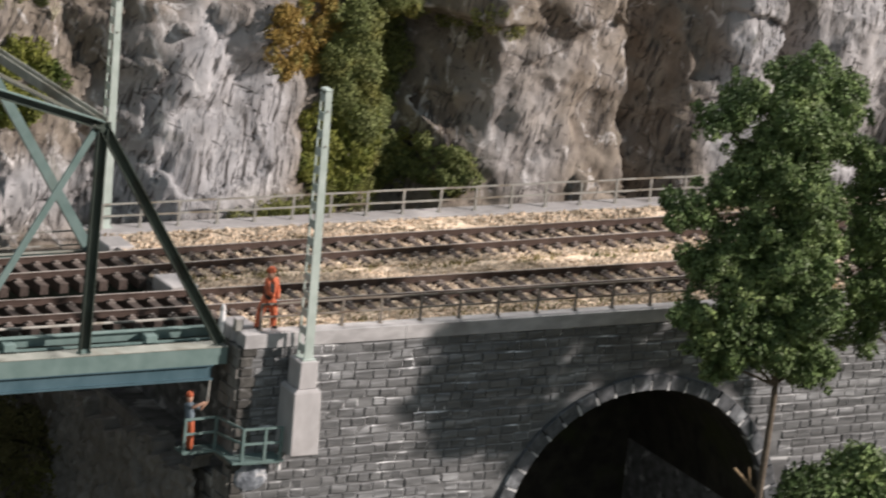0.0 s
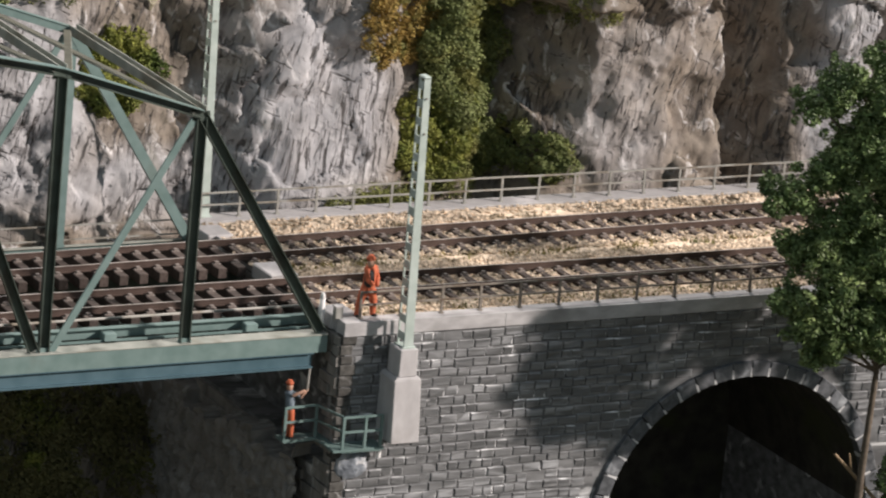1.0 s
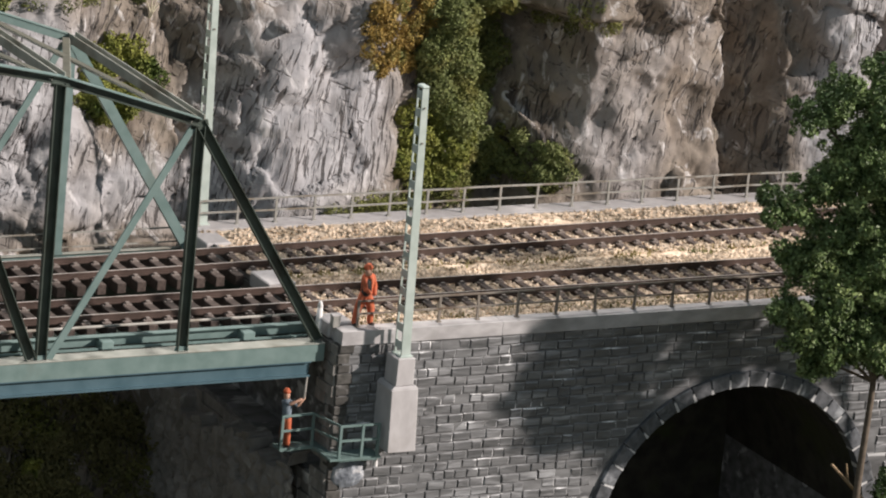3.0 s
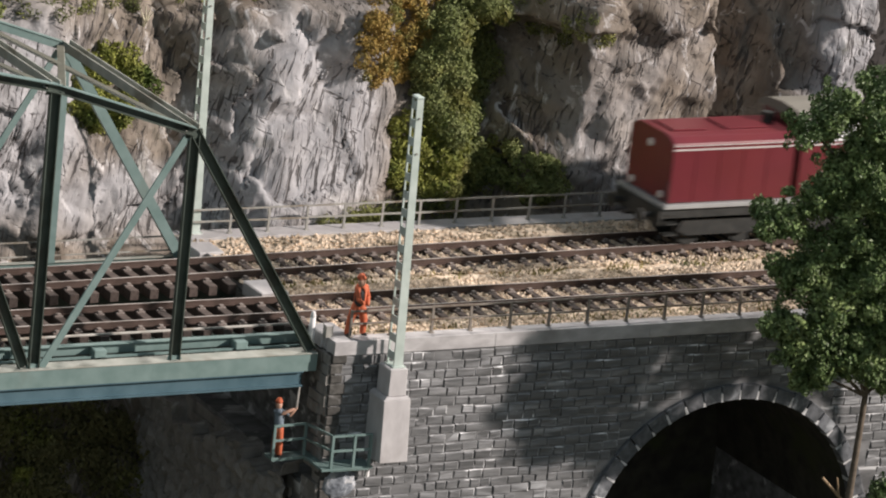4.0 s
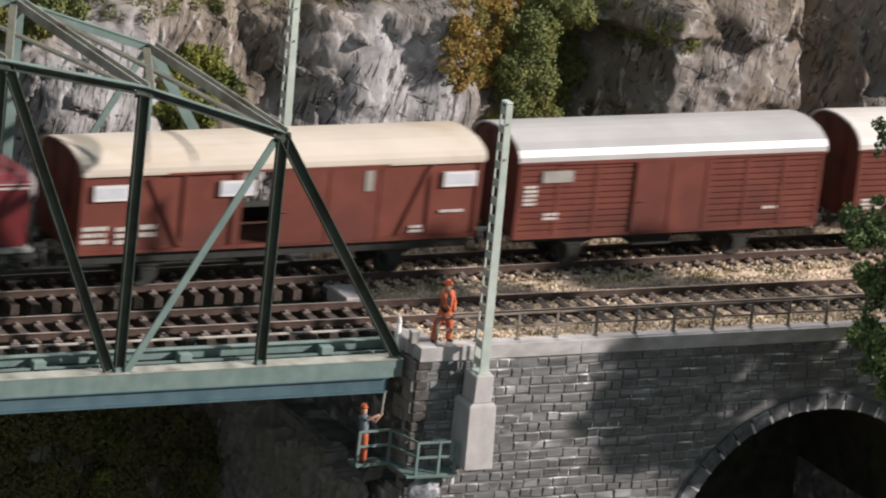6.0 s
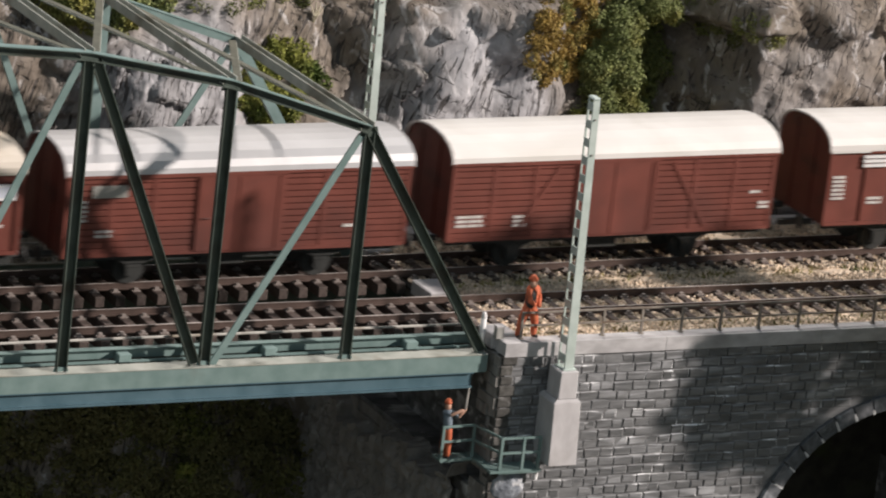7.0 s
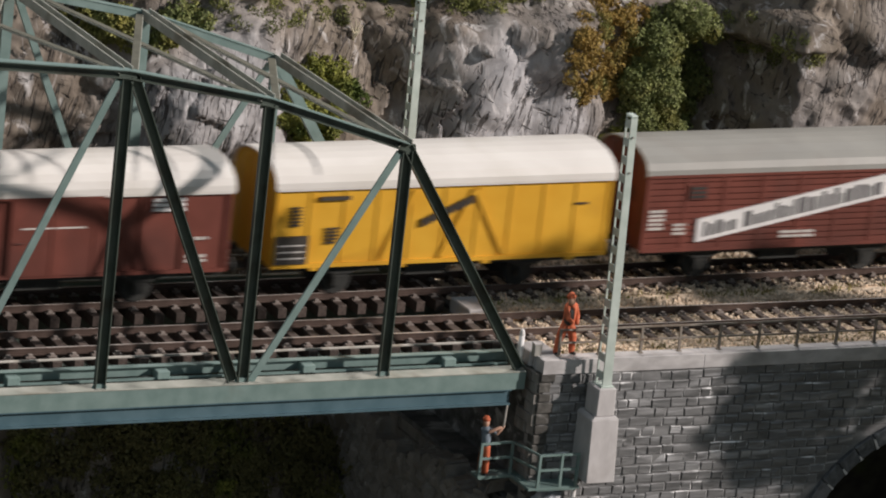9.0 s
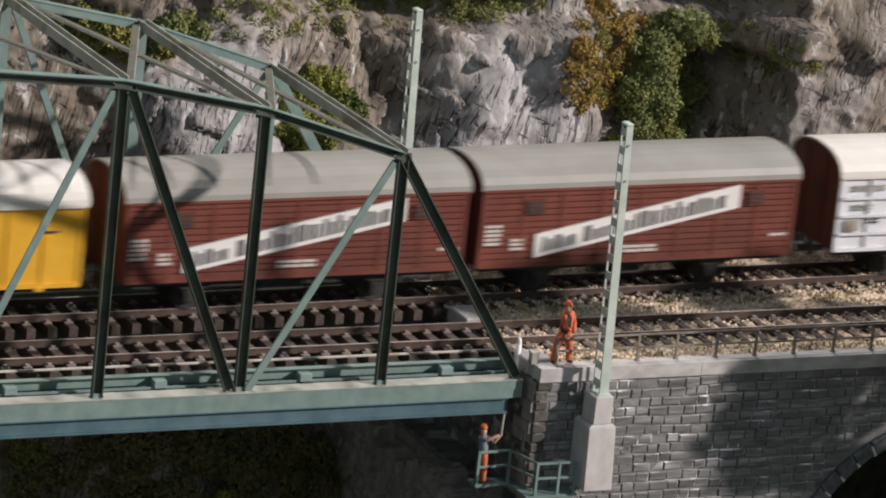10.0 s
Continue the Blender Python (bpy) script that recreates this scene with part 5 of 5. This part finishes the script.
for s in (-1, 1):
    # window band: white frame with three panes
    bm = bmesh.new()
    extrude(bm, [(s * 14.72, 38.0), (s * 15.15, 38.0), (s * 14.15, 44.8), (s * 13.75, 44.8)], 57.6, 81.0, "x")
    wf = part("window_frame", bm, WHITE, cab, "white window frame")
    for x0, x1 in ((60.4, 65.2), (68.6, 71.4), (75.0, 77.2)):
        bm = bmesh.new()
        extrude(bm, [(s * 15.02, 39.0), (s * 15.12, 39.0), (s * 14.34, 44.1), (s * 14.24, 44.1)], x0, x1, "x")
        part("pane", bm, DARK_GLASS, wf)
    for hd, x0, x1 in ((long_hood, 2.4, 53.4), (short_hood, 81.4, 123.2)):
        for z0, z1 in ((36.6, 37.3), (38.2, 38.45)):
            bm = bmesh.new()
            box(bm, x0, x1, min(s * 14.8, s * 15.0), max(s * 14.8, s * 15.0), z0, z1)
            part("stripe", bm, STRIPE, hd, "thin white stripe")
    bm = bmesh.new()
    box(bm, 56.0, 81.0, min(s * 15.0, s * 15.2), max(s * 15.0, s * 15.2), 36.6, 37.3)
    part("stripe", bm, STRIPE, cab)
    for x0, hd in ((12, long_hood), (22, long_hood), (32, long_hood), (42, long_hood), (92, short_hood), (104, short_hood), (114, short_hood)):
        bm = bmesh.new()
        box(bm, x0, x0 + 0.25, min(s * 14.8, s * 14.95), max(s * 14.8, s * 14.95), 18.0, 36.4)
        part("door_seam", bm, LOCO_RED, hd)
    bm = bmesh.new()
    for a, b, z0, z1 in ((68, 73, 29.5, 31.5), (66, 74.5, 26.3, 27.0), (64.5, 72, 22.6, 23.2)):
        box(bm, a, b, min(s * 15.0, s * 15.15), max(s * 15.0, s * 15.15), z0, z1)
    part("emblem", bm, FADED, cab, "small faded white emblem and lines")
    for a, b in ((84, 88), (96, 100), (104, 107)):
        bm = bmesh.new()
        box(bm, a, b, min(s * 14.8, s * 15.0), max(s * 14.8, s * 15.0), 21.5, 24.0)
        part("grille", bm, BROWN_END, short_hood)
    for x0, x1 in ((1, 8), (117, 124)):
        for zz in (5.5, 9.5, 13.0):
            bm = bmesh.new()
            box(bm, x0 + 1, x1 - 1, min(s * 12.4, s * 15.6), max(s * 12.4, s * 15.6), zz, zz + 0.6)
            part("step", bm, BLACK, loco)
    for x0, x1 in ((0.9, 1.2), (123.9, 124.2)):
        bm = bmesh.new()
        box(bm, x0, x1, s * 15.6 - 0.15, s * 15.6 + 0.15, 17.2, 26)
        part("handrail", bm, BLACK, loco)
for x0, x1, hd, zz in ((6, 20, long_hood, 41.6), (28, 46, long_hood, 41.6), (90, 112, short_hood, 41.4)):
    bm = bmesh.new()
    box(bm, x0, x1, -7, 7, zz, zz + 0.7)
    part("roof_panel", bm, LOCO_RED, hd, bevel=0.2)
bm = bmesh.new()
tube(bm, (50.0, 0, 41.4), (50.0, 0, 45.6), 2.2, seg=12)
part("exhaust", bm, BLACK, loco)
bm = bmesh.new()
box(bm, 46, 79, -13.6, 13.6, 4.0, 12.0)
part("fuel_tank", bm, BLACK, loco, bevel=0.6)
for x in (16, 38, 88, 110):
    axle(loco, x, 5.5)
for x0 in (9, 81):
    for s in (-1, 1):
        bm = bmesh.new()
        extrude(bm, [(x0, 6.4), (x0 + 4, 4.4), (x0 + 31, 4.4), (x0 + 35, 6.4), (x0 + 33, 10.2), (x0 + 2, 10.2)], s * 11.6 - 0.8, s * 11.6 + 0.8)
        part("bogie_frame", bm, BLACK, loco)
for x, d in ((0, -1), (125, 1)):
    bm = bmesh.new()
    box(bm, min(x, x + d * 0.9), max(x, x + d * 0.9), -15.5, 15.5, 9.4, 15.6)
    part("buffer_beam", bm, BLACK, loco)
    for s in (-1, 1):
        bm = bmesh.new()
        tube(bm, (x + d * 0.9, s * 10, 12.0), (x + d * 5.5, s * 10, 12.0), 1.2, seg=10)
        b = part("buffer", bm, BLACK, loco)
        bm = bmesh.new()
        tube(bm, (x + d * 5.5, s * 10, 12.0), (x + d * 6.2, s * 10, 12.0), 2.7, seg=16)
        part("buffer_head", bm, BLACK, b)
    for y, zz in ((-10, 19.6), (10, 19.6), (0, 36.0)):
        bm = bmesh.new()
        xe = 2.0 if d < 0 else 123.5
        tube(bm, (xe, y, zz), (xe + d * 0.8, y, zz), 1.4, seg=12)
        part("headlight", bm, MARKING, loco)
TRAIN.append((loco, 0.0))

# open-door van with cream roof
w = wagon("brown sliding-wall goods wagon with cream roof and open door", 140.3, 148.0, BROWN_BODY, BROWN_END, ROOF_CREAM, boards=False, ribs=8, door=(70.0, 110.0), opened=(58.5, 69.5), wheelbase=92)
for x in (4, 49.5, 133.2):
    plate(w, "window_frame", x, x + 12.5, 30.2, 35.4, WHITE, 0.9, label="white window frame")
    plate(w, "pane", x + 0.9, x + 11.6, 31.1, 34.6, PALE_PANE, 1.0, label="milky window pane")
plate(w, "panel", 103, 106, 30, 37, FENCE_GREY, 1.2)
bm = bmesh.new()
box(bm, 56, 96, 9, 15.5, 13.0, 17.5)
part("load_board", bm, BLACK, w, "dark low partition inside the open door")
lettering(w, 1, 21.5, 3, 9, h=1.3)
lettering(w, 13.0, 21.0, 3, 5.5, h=1.3)
lettering(w, 21.5, 21.5, 2, 6, h=1.5)
lettering(w, 133, 22, 1, 9)
lettering(w, 122, 17, 2, 5)
lattice(w, [(118, 128, True), (24, 36, False)], BROWN_BODY)
heighten(w, 2.1)

# slatted vans
w = wagon("brown slatted goods wagon with dull silver roof", 303.4, 123.4, BROWN_BODY, BROWN_END, ROOF_SILVER, door=(46, 76), ribs=8)
plate(w, "panel", 9, 21, 32, 36, FENCE_GREY, 0.9)
lettering(w, 2.5, 31, 5, 5)
lettering(w, 11, 21, 2, 6)
lettering(w, 100, 20, 1, 6)
w = wagon("brown slatted goods wagon with bright white roof", 442.7, 127.4, BROWN_BODY, BROWN_END, ROOF_WHITE, door=(48, 78), ribs=8)
lattice(w, [(86, 101, False), (26, 41, True)], BROWN_BODY)
lettering(w, 3, 21, 3, 5)
lettering(w, 8.5, 21, 3, 5)
lettering(w, 25, 20.5, 3, 5)
lettering(w, 118, 26, 1, 4)
lettering(w, 122, 22, 2, 4)
w = wagon("brown steel-sided goods wagon with white roof and slanting braces", 592.7, 122.6, BROWN_BODY, BROWN_END, ROOF_WHITE, boards=False, ribs=8, door=(46, 76))
lattice(w, [(31, 43, True), (78, 92, False)], BROWN_BODY)
for k in range(3):
    plate(w, "vent_louvre", 13.5, 24.5, 33.2 + 1.6 * k, 34.2 + 1.6 * k, WHITE, 0.9)
    plate(w, "vent_louvre", 95, 106, 33.2 + 1.6 * k, 34.2 + 1.6 * k, WHITE, 0.9)
lettering(w, 2, 30, 6, 5)
lettering(w, 17, 22, 2, 6)
lettering(w, 110, 24, 1, 5)
lettering(w, 108, 18, 2, 7)
plate(w, "label_line", 50, 72, 28.5, 29.0, MARKING, 1.0)

w = wagon("bright yellow goods wagon with white roof", 731.2, 125.7, YELLOW_BODY, YELLOW_BODY, ROOF_WHITE, boards=False, ribs=10, proud=0.4)
lattice(w, [(62, 73, True), (73, 86, False), (40, 50, True)], YELLOW_BODY)
plate(w, "sign_panel", 0.8, 12.5, 13.5, 23.0, DARK_MARK, 0.95, label="black panel with small print")
for r in range(3):
    plate(w, "print_line", 2, 11, 15.3 + 2.2 * r, 15.8 + 2.2 * r, MARKING, 1.0)
plate(w, "vent", 15.5, 26.5, 35.0, 36.2, DARK_MARK, 0.95)
lettering(w, 5.5, 33, 6, 4, DARK_MARK, 0.7)
lettering(w, 19, 25.5, 5, 4.5, DARK_MARK, 0.7)
for k in range(9):
    a = 54 + 2.1 * k
    plate(w, "lettering", a, a + 1.5, 24.6 + 0.9 * k, 27.4 + 0.9 * k, DARK_MARK, 0.95, h=0.5)
for x in (14, 46, 78, 110):
    plate(w, "door_stop", x, x + 3, 11.0, 12.2, YELLOW_BODY, 0.8)
lettering(w, 112, 31, 1, 5, DARK_MARK, 0.6)


def banner(w, x0, x1, z0, rise):
    n = 10
    plate(w, "banner", x0, x1, z0, z0 + 8.2, WHITE, 1.0, h=rise, label="slanting white banner with grey lettering")
    rs = random.Random(int(x0))
    a = x0 + 2.5
    while a < x1 - 5:
        b = a + rs.uniform(1.2, 3.0)
        f = (a - x0) / (x1 - x0)
        t = rs.uniform(3.6, 6.2)
        if rs.random() > 0.16:
            plate(w, "letter_bar", a, b, z0 + 1.4 + rise * f, z0 + 1.4 + t + rise * f, INK, 1.08, h=rise * (b - a) / (x1 - x0))
        a = b + 0.7


for off in (870.8, 999.9):
    w = wagon("brown slatted goods wagon with grey roof and slanting white banner", off, 123.2, BROWN_BODY, BROWN_END, ROOF_GREY, ribs=8)
    banner(w, 21, 100, 15.2, 14.8)
    for x in (16.5, 103):
        p = plate(w, "shutter", x, x + 7, 30.5, 35.6, BROWN_END, 0.9)
        for k in range(3):
            plate(w, "shutter_slat", x + 0.4, x + 6.6, 31.2 + 1.5 * k, 32.0 + 1.5 * k, BLACK, 1.1)
    lettering(w, 2, 27, 5, 6)
    lettering(w, 12, 22, 3, 5)
    lettering(w, 55, 18, 2, 14)
    lettering(w, 114, 20, 1, 7)

w = wagon("white goods wagon with white roof and blue-grey lines", 1141.4, 126.0, WHITE_BODY, BROWN_END, ROOF_WHITE, boards=False, ribs=10)
for zz in (18.0, 24.5, 31.0):
    plate(w, "moulding", 0.8, 125, zz, zz + 0.9, WHITE_BODY, 0.95)
plate(w, "panel", 3, 9, 19.6, 23.4, FENCE_GREY, 0.9)
lettering(w, 12, 24, 2, 5, DARK_MARK, 0.7)
lettering(w, 6, 29, 2, 8, FENCE_GREY, 0.7)
lettering(w, 5, 36, 2, 14, FENCE_GREY, 0.7)


# ---- masonry pieces ----
def in_arch(x, z, r):
    return math.hypot(x - ARCH_X, max(0, z - ARCH_Z)) < r if z > ARCH_Z else abs(x - ARCH_X) < r


def brick_verts(w, h, d, uneven):
    """A dressed stone with a chamfered face, seen from -y."""
    c = 0.36
    o = [(-w / 2, 0, 0), (w / 2, 0, 0), (w / 2, 0, h), (-w / 2, 0, h)]
    f = [(-w / 2 + c, -d, c), (w / 2 - c, -d, c), (w / 2 - c, -d, h - c), (-w / 2 + c, -d, h - c)]
    f = [tuple(c + uneven.uniform(-0.2, 0.2) for c in p) for p in f]
    return o + f, [(4, 5, 6, 7), (0, 1, 5, 4), (1, 2, 6, 5), (2, 3, 7, 6), (3, 0, 4, 7)]


def edge_shading(me):
    """Upper and right edges painted pale as lit, lower and left ones dark as shaded."""
    for mat in (STONE, LIT_EDGE, SHADED_EDGE):
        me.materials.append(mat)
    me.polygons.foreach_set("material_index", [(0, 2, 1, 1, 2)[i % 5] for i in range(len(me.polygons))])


br = random.Random(11)
BRICKS = {}
for wi in range(8, 15):
    for v_ in range(7):
        v, f = brick_verts(wi / 2 - 0.12, br.uniform(2.85, 3.25), br.uniform(0.15, 0.55), br)
        me = bpy.data.meshes.new("brick")
        me.from_pydata([tuple(c * MM for c in p) for p in v], [], f)
        edge_shading(me)
        BRICKS[wi, v_] = me
rest_v, rest_f = [], []
count, course, z = 0, 0, -7.2 - 3.3
while z > -80:
    x = CORNER_X + 0.2 - br.choice((0, 2.5))
    while x < 262:
        wi = br.randint(8, 14)
        w = wi / 2
        cx_mid = x + w / 2
        face = CORNER_Y if cx_mid < 13 else WALL_Y
        if x >= CORNER_X and br.random() > 0.015 and not any(in_arch(a, b_, ARCH_R + 5.2) for a in (x, x + w) for b_ in (z, z + 3.2)):
            jz = br.uniform(-0.18, 0.18) + 0.9 * noise.noise(Vector((cx_mid / 34, z / 16, 0)))
            if 14 < cx_mid < 100 and z > -62 and count < 298:
                o = shared("brick", BRICKS[wi, br.randint(0, 6)], wall, (cx_mid, face, z + jz))
                o.rotation_euler = (radians(br.uniform(-3, 3)), radians(br.uniform(-1.5, 1.5)), radians(br.uniform(-2.5, 2.5)))
                count += 1
            else:
                v, f = brick_verts(w - br.uniform(-0.1, 0.25), br.uniform(2.85, 3.25), br.uniform(0.15, 0.55), br)
                k = len(rest_v)
                rest_v += [((p[0] + cx_mid) * MM, (p[1] + face) * MM, (p[2] + z + jz) * MM) for p in v]
                rest_f += [tuple(i + k for i in q) for q in f]
        x += w
    z -= 3.3
me = bpy.data.meshes.new("far_bricks")
me.from_pydata(rest_v, [], rest_f)
edge_shading(me)
o = new("far_bricks", me)
o.parent = wall
tagged(o, kind="stuff")

# arch ring: wedge stones with lime in the joints
N_RING = 24
for i in range(N_RING):
    a0, a1 = math.pi * (i + 0.03) / N_RING, math.pi * (i + 0.97) / N_RING
    ro = ARCH_R + br.uniform(4.6, 5.2)
    bm = bmesh.new()
    extrude(bm, [(ARCH_X - r * math.cos(a), ARCH_Z + r * math.sin(a)) for r, a in ((ARCH_R - 0.4, a0), (ARCH_R - 0.4, a1), (ro, a1), (ro, a0))], WALL_Y - 1.4 - br.uniform(0, 0.3), WALL_Y + 2.6)
    part("voussoir", bm, VOUSSOIR, wall, bevel=0.25)
    a = math.pi * i / N_RING
    t = 0.011 * br.uniform(0.5, 1.5)
    bm = bmesh.new()
    r1 = ARCH_R + br.uniform(0.8, 4.0)
    extrude(bm, [(ARCH_X - r * math.cos(b_), ARCH_Z + r * math.sin(b_)) for r, b_ in ((ARCH_R - 0.5, a - t), (ARCH_R - 0.5, a + t), (r1, a + t * 0.5), (r1, a - t * 0.5))], WALL_Y - 1.55, WALL_Y + 2.6)
    part("lime_joint", bm, LIME, wall)

# a lime-washed patch of rock under the platform
bm = bmesh.new()
bmesh.ops.create_icosphere(bm, subdivisions=4, radius=5.4 * MM, matrix=Matrix.Translation(Vector((8.6, CORNER_Y, -51.5)) * MM) @ Matrix.Diagonal((1.15, 0.38, 0.95, 1)))
for v in bm.verts:
    n_ = noise.fractal(v.co * 420, 0.8, 2.0, 4)
    v.co += Vector((0.9 * n_, -0.5 * n_ - 0.3, 0.9 * n_)) * MM
part("patched_rock", bm, PATCH, wall, "pale lime-washed patch of rock")
bm = bmesh.new()
tube(bm, (17.6, -36.5, -49.0), (17.6, -36.5, -43.0), 0.9, 0.7)
part("drain_spout", bm, WHITE, wall)


# ---- the train's run: where the locomotive's front stands, in millimetres ----
HEAD = [(0.0, 955.6), (1.0, 756.6), (2.0, 557.6), (3.0, 358.6), (4.3, 104.6), (5.0, -37.2), (5.5, -136.2), (6.25, -286.0), (7.0, -434.3), (7.5, -521.3), (8.0, -615.5), (9.0, -802.0), (10.0, -993.5)]


def head(t):
    """The locomotive's front at t: a smooth curve through the stations above."""
    n = len(HEAD)
    i = max(k for k in range(n - 1) if HEAD[k][0] <= t or k == 0)
    def slope(k):
        a, b = max(k - 1, 0), min(k + 1, n - 1)
        return (HEAD[b][1] - HEAD[a][1]) / (HEAD[b][0] - HEAD[a][0])
    (t0, x0), (t1, x1) = HEAD[i], HEAD[i + 1]
    h = t1 - t0
    u = (t - t0) / h
    return (2 * u ** 3 - 3 * u * u + 1) * x0 + (u ** 3 - 2 * u * u + u) * h * slope(i) + (3 * u * u - 2 * u ** 3) * x1 + (u ** 3 - u * u) * h * slope(i + 1)


def motions():
    times = [0.25 * i for i in range(41)]
    for ob, off in TRAIN:
        rows = []
        for t in times:
            x = head(t) + off
            y0, y1 = line_y(1, x + 20), line_y(1, x + 105)
            turn = math.atan2(y1 - y0, 85)
            rows.append((t, pose(x * MM, (y0 - 20 * math.tan(turn)) * MM, 0, 0, 0, math.degrees(turn))))
        walk(ob, rows)


motions()
